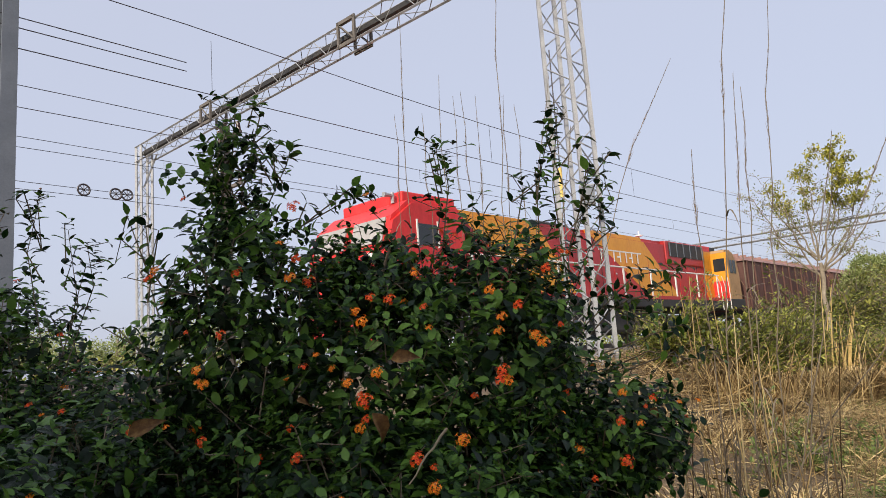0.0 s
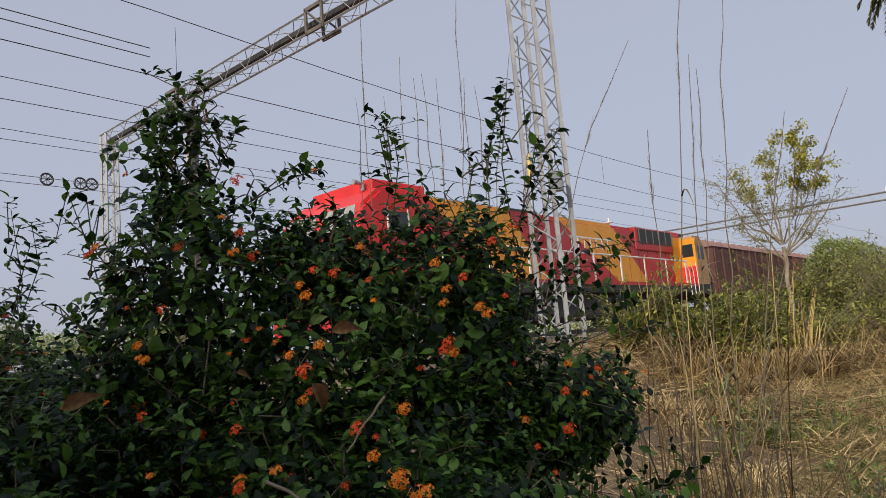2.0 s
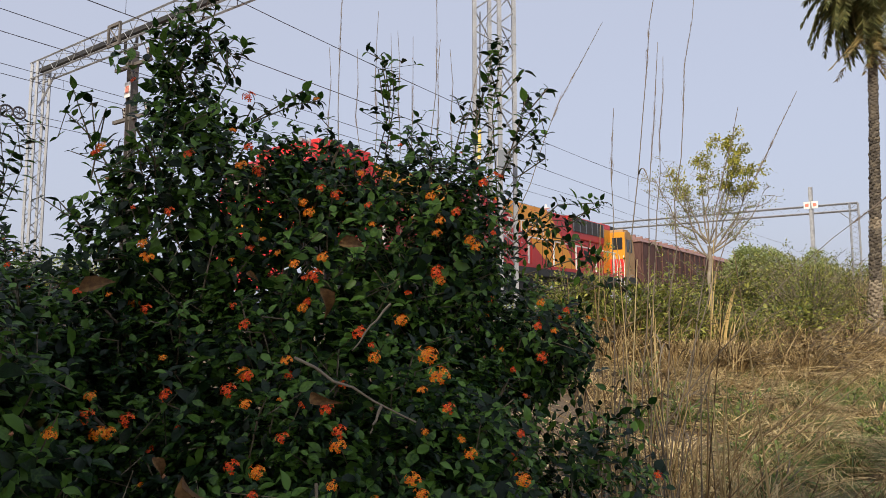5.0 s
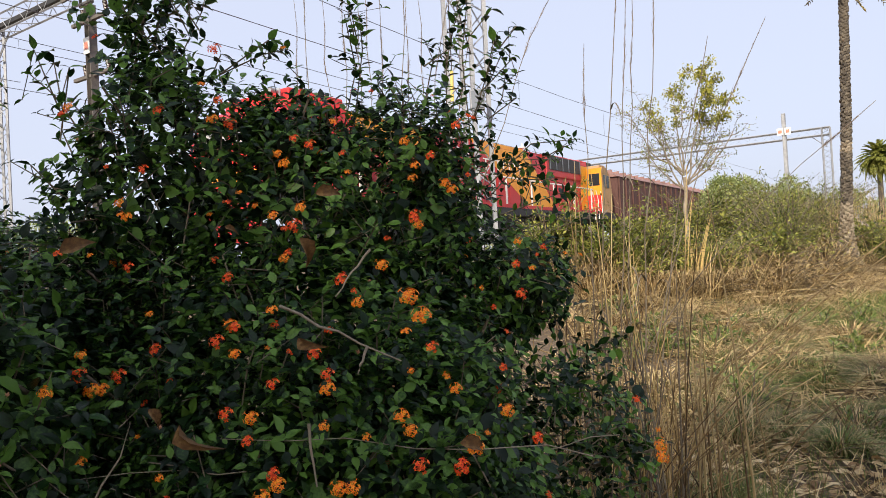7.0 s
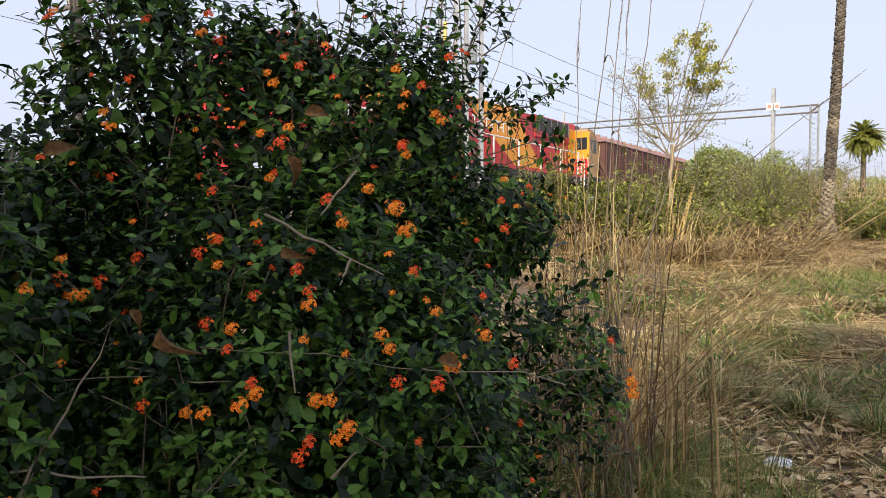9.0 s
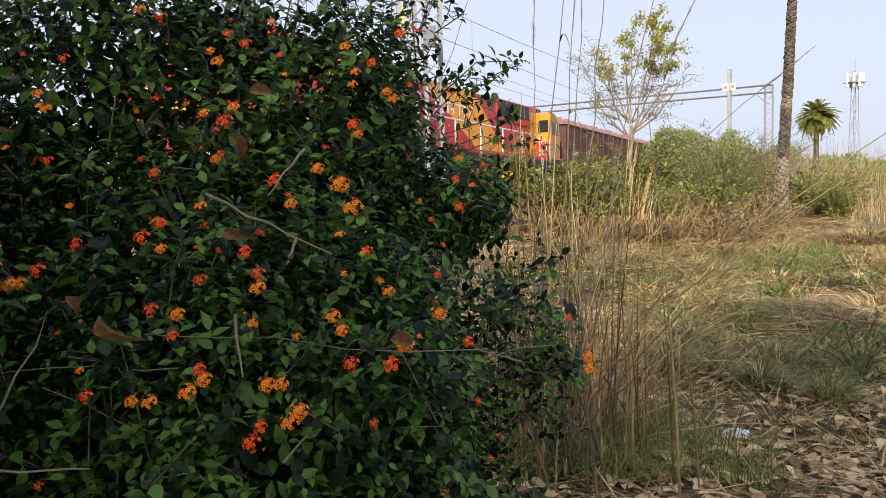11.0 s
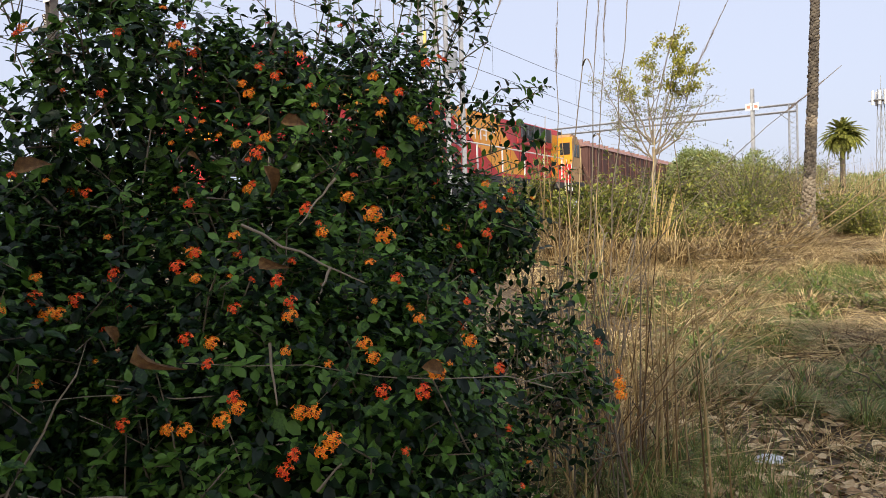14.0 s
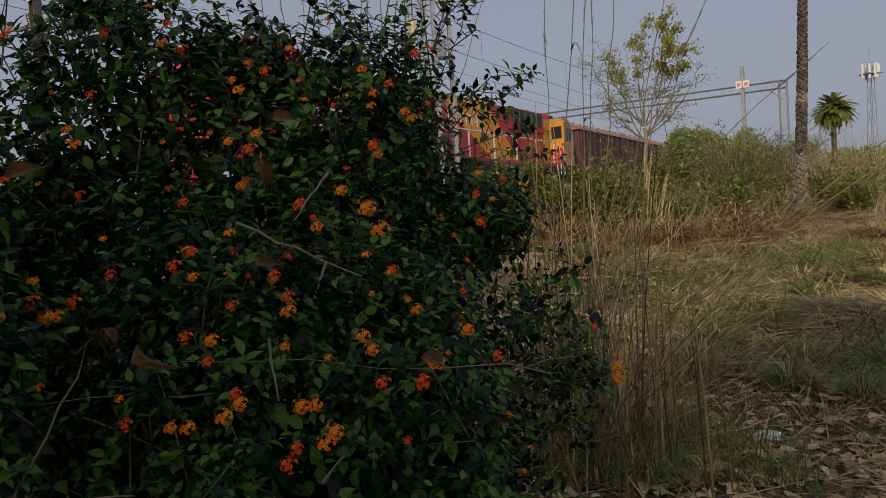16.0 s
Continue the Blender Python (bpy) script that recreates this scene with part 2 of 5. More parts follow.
def join(pieces):
    vs, fs, o = [], [], 0
    for v, f in pieces:
        vs.append(v)
        fs.append(np.asarray(f) + o)
        o += len(v)
    return np.concatenate(vs), np.concatenate(fs)


def scatter(template_v, template_f, pos, fwd, up, size):
    """Copies of a small template: its x along fwd, its z near up, scaled by size."""
    fwd = fwd / (np.linalg.norm(fwd, axis=1)[:, None] + 1e-9)
    side = np.cross(up, fwd)
    side /= np.linalg.norm(side, axis=1)[:, None] + 1e-9
    up = np.cross(fwd, side)
    size = np.asarray(size, float)
    if size.ndim == 1:
        size = np.repeat(size[:, None], 3, 1)
    tv = np.asarray(template_v, float)
    v = pos[:, None] + (tv[None, :, 0:1] * size[:, None, 0:1]) * fwd[:, None] + (tv[None, :, 1:2] * size[:, None, 1:2]) * side[:, None] + (tv[None, :, 2:3] * size[:, None, 2:3]) * up[:, None]
    tf = np.asarray(template_f)
    f = tf[None] + (np.arange(len(pos)) * len(tv))[:, None, None]
    return v.reshape(-1, 3), f.reshape(-1, tf.shape[1])


RNG = np.random.default_rng(7)


def rand_dirs(n, rng=RNG):
    v = rng.normal(size=(n, 3))
    return v / np.linalg.norm(v, axis=1)[:, None]


# leaf outline: folded along the rib, pointed, drooping tip
LEAF_V = [(0, 0, 0), (0.25, 0.24, 0.05), (0.25, 0, 0), (0.25, -0.24, 0.05), (0.6, 0.25, 0.03), (0.6, 0, -0.03), (0.6, -0.25, 0.03), (1.0, 0, -0.16)]
LEAF_F = [(0, 2, 1, 1), (0, 3, 2, 2), (1, 2, 5, 4), (2, 3, 6, 5), (4, 5, 7, 7), (5, 6, 7, 7)]
LEAF_T = [(0, 2, 1), (0, 3, 2), (1, 2, 5), (1, 5, 4), (2, 3, 6), (2, 6, 5), (4, 5, 7), (5, 6, 7)]
TOOTH_V = [(0, 0, 0), (0.16, 0.17, 0.03), (0.16, 0, 0), (0.16, -0.17, 0.03), (0.36, 0.27, 0.06), (0.36, 0, -0.01), (0.36, -0.27, 0.06), (0.62, 0.22, 0.03), (0.62, 0, -0.04), (0.62, -0.22, 0.03), (0.82, 0.1, -0.05), (0.82, -0.1, -0.05), (1.0, 0, -0.17)]
TOOTH_T = [(0, 2, 1), (0, 3, 2), (1, 2, 5), (1, 5, 4), (2, 3, 6), (2, 6, 5), (4, 5, 8), (4, 8, 7), (5, 6, 9), (5, 9, 8), (7, 8, 10), (8, 9, 11), (8, 11, 12), (8, 12, 10)]
SMALL_V = [(0, 0, 0), (0.5, 0.22, 0.04), (1, 0, -0.05), (0.5, -0.22, 0.04)]
SMALL_F = [(0, 3, 2), (0, 2, 1)]
BLADE_V = [(0, 0.5, 0), (0, -0.5, 0), (0.5, 0.4, 0.0), (0.5, -0.4, 0.0), (1, 0, -0.12)]
BLADE_F = [(0, 1, 3), (0, 3, 2), (2, 3, 4)]

# ---- lie of the land ----
TH = radians(35.5)
ALONG, OUT = Vector((math.sin(TH), math.cos(TH), 0)), Vector((math.cos(TH), -math.sin(TH), 0))
CAB = Vector((8.52, 33.57, 0))
RAIL = 2.0
TRACK = pose(CAB.x - OUT.x * 1.3, CAB.y - OUT.y * 1.3, RAIL, 0, 0, 54.5)


def smooth(a, b, x):
    t = np.clip((x - a) / (b - a), 0, 1)
    return t * t * (3 - 2 * t)


def ground_z(x, y):
    x, y = np.asarray(x, float), np.asarray(y, float)
    s = (x - CAB.x) * OUT.x + (y - CAB.y) * OUT.y
    base = 0.85 * smooth(4.5, 18, y)
    z = base + (RAIL - 0.35 - base) * smooth(10.5, 4.5, s)
    z = np.where(s < -14, z - (z - 0.6) * smooth(-14, -24, s), z)
    near = smooth(60, 25, np.hypot(x, y))
    return z + near * (0.07 * np.sin(x * 1.7 + 0.6 * y) * np.sin(y * 1.3) + 0.03 * np.sin(3.1 * x + y) * np.cos(2.3 * y))


def spot(x, y, up=0.0):
    return Vector((x, y, float(ground_z(x, y)) + up))


ax = np.concatenate([-np.geomspace(3000, 32, 14), np.linspace(-30, 60, 181), np.geomspace(63, 3000, 14)])
ay = np.concatenate([-np.geomspace(3000, 22, 12), np.linspace(-20, 70, 181), np.geomspace(73, 3000, 14)])
gx, gy = np.meshgrid(ax, ay, indexing="ij")
gv = np.stack([gx, gy, ground_z(gx, gy)], -1).reshape(-1, 3)
ii, jj = np.meshgrid(np.arange(len(ax) - 1), np.arange(len(ay) - 1), indexing="ij")
nj = len(ay)
gf = np.stack([ii * nj + jj, (ii + 1) * nj + jj, (ii + 1) * nj + jj + 1, ii * nj + jj + 1], -1).reshape(-1, 4)
tagged(raw("ground", gv, gf, M_EARTH, smooth=True), "dry tan earth rising to the railway bank", "ground", kind="structure")


# ---- railway track and train ----
def track(y0, name):
    t = thing(name, TRACK @ pose(0, y0, 0), "steel railway track on grey stone ballast", "railway track", kind="structure")
    bm = new_bm()
    prism(bm, [(-90, -0.42), (260, -0.42), (260, -0.18), (-90, -0.18)], -1.7, 1.7)
    part("ballast_bed", bm, M_BALLAST, t)
    for y in (-0.86, 0.86):
        bm = new_bm()
        box(bm, -90, 260, y - 0.035, y + 0.035, -0.05, 0.0)
        box(bm, -90, 260, y - 0.012, y + 0.012, -0.14, -0.05)
        box(bm, -90, 260, y - 0.07, y + 0.07, -0.16, -0.14)
        part("rail", bm, M_RUSTYSTEEL, t)
    bm = new_bm()
    box(bm, -0.12, 0.12, -1.3, 1.3, -0.24, -0.162, 0.015)
    first = part("sleeper", bm, M_BALLAST, t)
    for i in range(1, 150):
        o = new("sleeper", first.data)
        o.parent = t
        o.location = (-30 + i * 0.65, 0, 0)
    first.location = (-30, 0, 0)
    return t


track(0, "railway_track")
track(4.8, "railway_track")


def wheelset(parent, x):
    for y in (-0.8, 0.8):
        bm = new_bm()
        rod(bm, (x, y - 0.07, 0.5), (x, y + 0.07, 0.5), 0.5, 24)
        rod(bm, (x, y - 0.1, 0.5), (x, y + 0.1, 0.5), 0.16, 12)
        part("wheel", bm, M_RUSTYSTEEL, parent)


def locomotive():
    t = thing("locomotive", TRACK, "red and orange-yellow diesel locomotive with white handrails standing on the track", "locomotive")
    W, H = 1.6, 0.86          # half width of cab and of hood
    D, TOP = 1.62, 4.06       # deck and hood top above the rail
    x0, x1 = -21.2, 1.6
    bm = box(new_bm(), x0, x1, -W, W, 1.22, D, 0.03)
    part("frame", bm, M_BLACK, t, "black frame sill")
    bm = box(new_bm(), x0 + 3.3, -0.2, -W - 0.004, -W + 0.03, D - 0.1, D + 0.03)
    part("sill_edge", bm, M_RED, t)
    # hood with its slightly rounded roof
    bm = prism(new_bm(), [(-18.2, D), (0.0, D), (0.0, TOP), (-18.2, TOP)], -H, H)
    bmesh.ops.bevel(bm, geom=[e for e in bm.edges if abs(e.verts[0].co.z - TOP) < 0.01 and abs(e.verts[1].co.z - TOP) < 0.01 and abs(e.verts[0].co.x - e.verts[1].co.x) > 1], offset=0.16, segments=3, affect="EDGES")
    hood = part("hood", bm, M_RED, t, "deep red engine hood")
    for a0, a1, b0, b1 in ((-10.4, -6.7, -6.2, -3.6), (-17.3, -13.8, -14.0, -11.4)):
        bm = prism(new_bm(), [(b0, D + 0.03), (b1, D + 0.03), (a1 + 0.3, TOP - 0.17), (a0, TOP - 0.17)], -H - 0.006, -H + 0.02)
        part("stripe", bm, M_YELLOW, hood, "slanting orange-yellow stripe")
        bm = prism(new_bm(), [(a0, TOP - 0.17), (a1 + 0.3, TOP - 0.17), (a1 + 0.2, TOP + 0.012), (a0 - 0.1, TOP + 0.012)], -H + 0.07, -H + 0.9)
        part("stripe", bm, M_YELLOW, hood, "slanting orange-yellow stripe")
    for i in range(19):
        x = -17.9 + i * 0.9
        bm = box(new_bm(), x, x + 0.02, -H - 0.012, -H + 0.01, D + 0.05, TOP - 0.75)
        part("door_seam", bm, M_BLACK if i % 3 == 0 else M_RED, hood)
    for i in range(6):
        x = -17.2 + i * 2.1
        bm = box(new_bm(), x, x + 0.06, -H - 0.03, -H + 0.01, 2.5, 2.56, 0.01)
        part("door_latch", bm, M_STEEL, hood)
    # lettering reduced to plain bars under one headline
    bm = box(new_bm(), -9.9, -6.7, -H - 0.014, -H, 3.36, 3.41)
    for i in range(7):
        x = -9.75 + i * 0.45
        box(bm, x, x + 0.07, -H - 0.014, -H, 2.98, 3.36)
        if i % 2:
            box(bm, x - 0.2, x, -H - 0.014, -H, 3.14, 3.2)
    part("lettering", bm, M_WHITE, hood, "white lettering bars")
    # radiator at the far end of the hood, proud of it
    bm = box(new_bm(), -4.6, -0.87, -H - 0.06, H + 0.06, 3.1, TOP + 0.02, 0.05)
    rad = part("radiator_housing", bm, M_RED, t)
    bm = box(new_bm(), -4.35, -0.98, -H - 0.085, -H - 0.05, 3.42, TOP - 0.04)
    part("grille", bm, M_BLACK, rad, "black radiator grille")
    for i in range(6):
        bm = box(new_bm(), -4.3 + i * 0.65, -4.25 + i * 0.65, -H - 0.1, -H - 0.07, 3.42, TOP - 0.04)
        part("grille_bar", bm, M_STEELDARK, rad)
    for i in range(2):
        bm = new_bm()
        rod(bm, (-3.6 + i * 1.6, 0, TOP), (-3.6 + i * 1.6, 0, TOP + 0.12), 0.62, 20)
        part("roof_fan", bm, M_STEELDARK, rad)
    bm = box(new_bm(), -0.84, -0.02, -H - 0.008, -H + 0.02, D + 0.03, TOP - 0.2)
    part("yellow_panel", bm, M_YELLOW, hood, "orange-yellow end panel")
    # roof details
    bm = box(new_bm(), -13.2, -11.2, -0.5, 0.5, TOP - 0.02, TOP + 0.16, 0.05)
    part("exhaust_housing", bm, M_BLACK, t)
    bm = rod(new_bm(), (-5.6, -0.3, TOP), (-5.6, -0.3, TOP + 0.42), 0.03, 8)
    rod(bm, (-5.6, -0.3, TOP + 0.22), (-5.6, -0.3, TOP + 0.26), 0.16, 10)
    part("roof_mast", bm, M_WHITE, t)

    # the two cabs
    for c0, c1, nose, top in ((-20.3, -18.0, -20.75, 3.90), (0.0, 0.95, 1.25, 3.9)):
        near = c0 < -10
        lo, hi = (nose, c1) if near else (c0, nose)
        pts = [(c0, D), (c1, D), (c1, top - 0.15), (c1 - 0.15, top), (c0 + 0.35, top), (c0 - 0.25, top - 0.45), (nose, top - 1.15), (nose, D)] if near else \
              [(c0, D), (nose, D), (nose, top - 1.15), (c1 + 0.1, top - 0.35), (c1 - 0.25, top), (c0 + 0.1, top), (c0, top - 0.12)]
        bm = prism(new_bm(), pts, -W, W)
        bmesh.ops.bevel(bm, geom=[e for e in bm.edges if abs(e.verts[0].co.y - e.verts[1].co.y) < 0.01 and e.verts[0].co.z > 3.2 and e.verts[1].co.z > 3.2], offset=0.10, segments=2, affect="EDGES")
        # the far cab takes the tan that stands in for yellow in shade
        cab = part("cab", bm, M_SCARLET if near else M_SHADED_TAN, t, "scarlet driver's cab" if near else "tan cab side, yellow paint with shade put into its colour")
        if near:
            bm = box(new_bm(), c0 + 0.45, c1 + 0.15, -1.2, 1.2, top - 0.02, top + 0.32, 0.04)
            part("roof_unit", bm, M_SCARLET, t, "scarlet box on the cab roof")
            bm = box(new_bm(), c1 - 1.75, c1 - 1.05, -W - 0.012, -W + 0.02, 2.75, 3.3, 0.01)
            part("side_window", bm, M_GREYGLASS, cab)
            for q in ((c1 - 1.80, c1 - 1.75), (c1 - 1.05, c1 - 1.0)):
                bm = box(new_bm(), *q, -W - 0.02, -W + 0.02, 2.7, 3.4)
                part("window_frame", bm, M_WHITE, cab)
            for y in (-1.35, 0.15):
                bm = prism(new_bm(), [(c0 - 0.265, top - 0.5), (nose, top - 1.12), (nose - 0.035, top - 1.10), (c0 - 0.30, top - 0.47)], y, y + 1.2)
                part("windscreen", bm, M_PALEGLASS, cab, "dusty pale windscreen")
            bm = box(new_bm(), nose - 0.05, nose + 0.02, -1.2, 1.2, D + 0.25, D + 0.5)
            part("nose_band", bm, M_YELLOW, cab)
            for y in (-0.9, 0.9):
                bm = new_bm()
                rod(bm, (nose - 0.06, y, 2.45), (nose + 0.02, y, 2.45), 0.14, 14)
                part("headlight", bm, M_WHITE, cab)
            bm = rod(new_bm(), (c0 + 0.3, -1.0, top), (c0 + 0.3, -1.0, top + 0.28), 0.05, 8)
            rod(bm, (c0 + 0.0, -1.0, top + 0.2), (c0 + 0.35, -1.0, top + 0.2), 0.07, 10, 0.04)
            part("horn", bm, M_STEEL, t)
        else:
            # wall that looks back along the walkway, with its door
            bm = box(new_bm(), c0 - 0.012, c0 + 0.02, -W + 0.01, -H, D, top - 0.14)
            part("end_wall", bm, M_YELLOW, cab, "bright yellow cab end wall")
            bm = box(new_bm(), c0 - 0.022, c0, -W + 0.02, -H, D, D + 0.85)
            part("wall_band", bm, M_SCARLET, cab, "red lower band")
            bm = box(new_bm(), c0 - 0.03, c0, -W + 0.12, -H - 0.1, 2.92, 3.5, 0.01)
            part("door_window", bm, M_GREYGLASS, cab)
            bm = box(new_bm(), c0 + 0.2, c0 + 0.5, -W - 0.014, -W + 0.02, 2.8, 3.42, 0.01)
            part("side_window", bm, M_GREYGLASS, cab)
            bm = box(new_bm(), c0 + 0.58, c0 + 0.9, -W - 0.014, -W + 0.02, 2.8, 3.42, 0.01)
            part("side_window", bm, M_GREYGLASS, cab)
            bm = box(new_bm(), c0 - 0.75, c0 + 0.3, -0.75, 0.6, top - 0.02, top + 0.26, 0.04)
            part("roof_unit", bm, M_SCARLET, t, "red box on the cab roof")
            bm = box(new_bm(), c0 + 0.3, c0 + 0.9, -0.75, 0.6, top - 0.02, top + 0.24, 0.04)
            part("roof_grille", bm, M_BLACK, t)
    # walkway rails
    for y in (-W + 0.05, W - 0.05):
        for k in range(9):
            x = -17.7 + k * 2.05
            bm = box(new_bm(), x - 0.045, x + 0.045, y - 0.02, y + 0.02, D - 0.35, D + 1.02, 0.01)
            part("stanchion", bm, M_WHITE, t)
        bm = rod(new_bm(), (-17.8, y, D + 1.02), (-1.1, y, D + 1.02), 0.03, 6)
        part("handrail", bm, M_WHITE, t)
    for x, dx in ((-1.1, 0.35), (-0.65, 0.25), (-0.2, 0.1)):
        bm = new_bm()
        rod(bm, (x, -W - 0.02, D - 0.5), (x, -W - 0.02, D + 0.55), 0.018, 8)
        rod(bm, (x, -W - 0.02, D + 0.55), (x - dx, -W - 0.02, D + 0.98), 0.018, 8)
        part("grab_rail", bm, M_WHITE, t)
    for k in range(3):
        bm = box(new_bm(), -1.0, -0.25, -W - 0.12, -W + 0.2, 0.45 + k * 0.33, 0.49 + k * 0.33)
        part("step", bm, M_BLACK, t)
    # below the deck
    bm = box(new_bm(), -13.2, -7.4, -1.35, 1.35, 0.32, 1.22, 0.12)
    part("fuel_tank", bm, M_BLACK, t)
    for xc in (-17.2, -3.6):
        bm = box(new_bm(), xc - 2.5, xc + 2.5, -1.18, -1.02, 0.55, 0.95, 0.05)
        box(bm, xc - 2.5, xc + 2.5, 1.02, 1.18, 0.55, 0.95, 0.05)
        for dx in (-1.85, 0, 1.85):
            box(bm, xc + dx - 0.22, xc + dx + 0.22, -1.28, -1.0, 0.32, 0.7, 0.04)
            rod(bm, (xc + dx - 0.5, -1.2, 0.5), (xc + dx - 0.5, -1.2, 0.95), 0.11, 10)
        b = part("bogie_frame", bm, M_BLACK, t)
        for dx in (-1.85, 0, 1.85):
            wheelset(b, xc + dx)
    bm = box(new_bm(), x0 - 0.02, x0 + 0.1, -1.4, 1.4, 0.35, 1.3, 0.02)
    part("buffer_beam", bm, M_RED, t)
    return t


def wagon():
    t = thing("covered_wagon", TRACK @ pose(2.3, 0, 0), "rust-brown covered goods wagon coupled in the train", "goods wagon", "wagons of the train")
    L, W = 13.6, 1.55
    bm = prism(new_bm(), [(0, 1.15), (L, 1.15), (L, 3.5), (0, 3.5)], -W, W)
    body = part("body", bm, M_WAGON, t)
    bm = new_bm()
    pts = [(-W - 0.06, 3.5), (-W * 0.8, 3.72), (-W * 0.35, 3.86), (W * 0.35, 3.86), (W * 0.8, 3.72), (W + 0.06, 3.5)]
    prism(bm, pts, -0.1, L + 0.1)
    bm.transform(Matrix.Rotation(radians(-90), 4, "Z") @ Matrix.Diagonal((1, 1, 1, 1)))
    bm.transform(Matrix.Rotation(radians(180), 4, "Z") if min(v.co.x for v in bm.verts) < -1 else Matrix())
    roof = part("roof", bm, M_WAGONROOF, t, "faded pinkish brown roof")
    for i in range(14):
        x = 0.15 + i * (L - 0.3) / 13
        bm = box(new_bm(), x - 0.05, x + 0.05, -W - 0.07, -W + 0.01, 1.2, 3.47)
        part("rib", bm, M_WAGON, body)
        bm = box(new_bm(), x - 0.03, x + 0.03, -W * 0.8, W * 0.8, 3.7, 3.89)
        part("roof_rib", bm, M_WAGONROOF, roof)
    for x in (L * 0.3, L * 0.7):
        bm = box(new_bm(), x - 0.75, x + 0.75, -W - 0.05, -W + 0.01, 1.35, 3.05, 0.01)
        d = part("door", bm, M_WAGON, t)
        bm = rod(new_bm(), (x, -W - 0.09, 1.6), (x, -W - 0.09, 2.7), 0.025, 6)
        part("door_bar", bm, M_RUSTYSTEEL, d)
    bm = box(new_bm(), 0, L, -W - 0.08, W + 0.08, 0.98, 1.16, 0.02)
    part("underframe", bm, M_BLACK, t)
    for xc in (2.2, L - 2.2):
        bm = box(new_bm(), xc - 1.4, xc + 1.4, -1.15, -1.0, 0.4, 0.75, 0.04)
        box(bm, xc - 1.4, xc + 1.4, 1.0, 1.15, 0.4, 0.75, 0.04)
        b = part("bogie_frame", bm, M_BLACK, t)
        for dx in (-1, 1):
            wheelset(b, xc + dx)
    return t


locomotive()
first_wagon = wagon()
for k in range(1, 8):
    copy_thing(first_wagon, TRACK @ pose(2.3 + k * 14.5, 0, 0))


# ---- overhead line ----
def lattice(parent, a, b, side, up, w, h, panels, leg, lace, mat, name="leg"):
    """A four-chord lattice from a to b; side and up span its section w by h."""
    a, b, side, up = Vector(a), Vector(b), Vector(side).normalized(), Vector(up).normalized()
    cor = [side * (sx * w / 2) + up * (sy * h / 2) for sx, sy in ((-1, -1), (1, -1), (1, 1), (-1, 1))]
    for c in cor:
        bm = rod(new_bm(), a + c, b + c, leg, 4)
        part(name, bm, mat, parent)
    step = (b - a) / panels
    for f in range(4):
        mesh = [None, None]
        for i in range(panels):
            c0, c1 = cor[f], cor[(f + 1) % 4]
            k = i % 2
            if k:
                c0, c1 = c1, c0
            if mesh[k] is None:
                o = part("lacing_bar", rod(new_bm(), c0, step + c1, lace, 4), mat, parent)
                mesh[k] = o.data
            else:
                o = new("lacing_bar", mesh[k])
                o.parent = parent
            o.location = a + step * i


def insulator(bm, a, b, r=0.07):
    a, b = Vector(a), Vector(b)
    n = 7
    rod(bm, a, b, r * 0.45, 8)
    for i in range(n):
        p = a.lerp(b, (i + 0.5) / n)
        u = (b - a).normalized() * 0.012
        rod(bm, p - u, p + u, r, 10)
    return bm


def portal(foot, span, top, label, w):
    """foot: near upright; the beam runs span metres across the tracks away from the camera."""
    t = thing("portal_gantry", Matrix.Translation((foot[0], foot[1], 0)) @ pose(0, 0, 0, 0, 0, 54.5), label, "railway gantry", "gantries over the tracks")
    for y in (0, span):
        z0 = RAIL - 0.6
        up = part("footing", box(new_bm(), -0.5, 0.5, y - 0.5, y + 0.5, z0 - 0.6, z0 + 0.05, 0.03), M_BALLAST, t)
        q = w if y == 0 else w * 0.75
        lattice(t, (0, y, z0), (0, y, top), (1, 0, 0), (0, 1, 0), q, q, 22, 0.055, 0.015, M_STEEL)
    lattice(t, (0, -w / 2, top - 0.3), (0, span + w / 2, top - 0.3), (1, 0, 0), (0, 0, 1), w * 0.8, 0.6, 34, 0.04 if span < 20 else 0.06, 0.012 if span < 20 else 0.005, M_STEEL, "chord")
    if span < 20:
        part("walk_channel", box(new_bm(), -0.09, 0.09, 0, span, top - 0.36, top - 0.22), M_BLACK, t, "dark steel channel along the beam")
    for y in ((span * 0.33, span * 0.72) if span < 20 else ()):
        bm = new_bm()
        for s in (-1, 1):
            box(bm, s * w * 0.5 - 0.03, s * w * 0.5 + 0.03, y - 0.35, y + 0.35, top - 0.68, top - 0.58)
            box(bm, s * w * 0.5 - 0.03, s * w * 0.5 + 0.03, y - 0.35, y + 0.35, top - 0.03, top + 0.07)
            for q in (-0.33, 0.33):
                box(bm, s * w * 0.5 - 0.03, s * w * 0.5 + 0.03, y + q - 0.04, y + q + 0.04, top - 0.68, top + 0.07)
            rod(bm, (s * w * 0.5, y - 0.33, top - 0.63), (s * w * 0.5, y + 0.33, top + 0.02), 0.03, 4)
        part("splice_frame", bm, M_RUSTYSTEEL, t)
    for y in (0, span):
        k = 1 if y == 0 else -1
        bm = rod(new_bm(), (0, y, top - 1.6), (0, y + k * 1.1, top - 0.6), 0.035, 4)
        part("knee_brace", bm, M_STEEL, t)
    return t


FOOT = Vector((1.08, 13.85, 0))
gantry = portal(FOOT, 19.3, 10.95, "galvanised lattice portal gantry spanning the railway tracks", 0.58)
portal(Vector((33.4, 56.3, 0)), 22, 10.9, "distant lattice portal gantry over the tracks", 0.6)

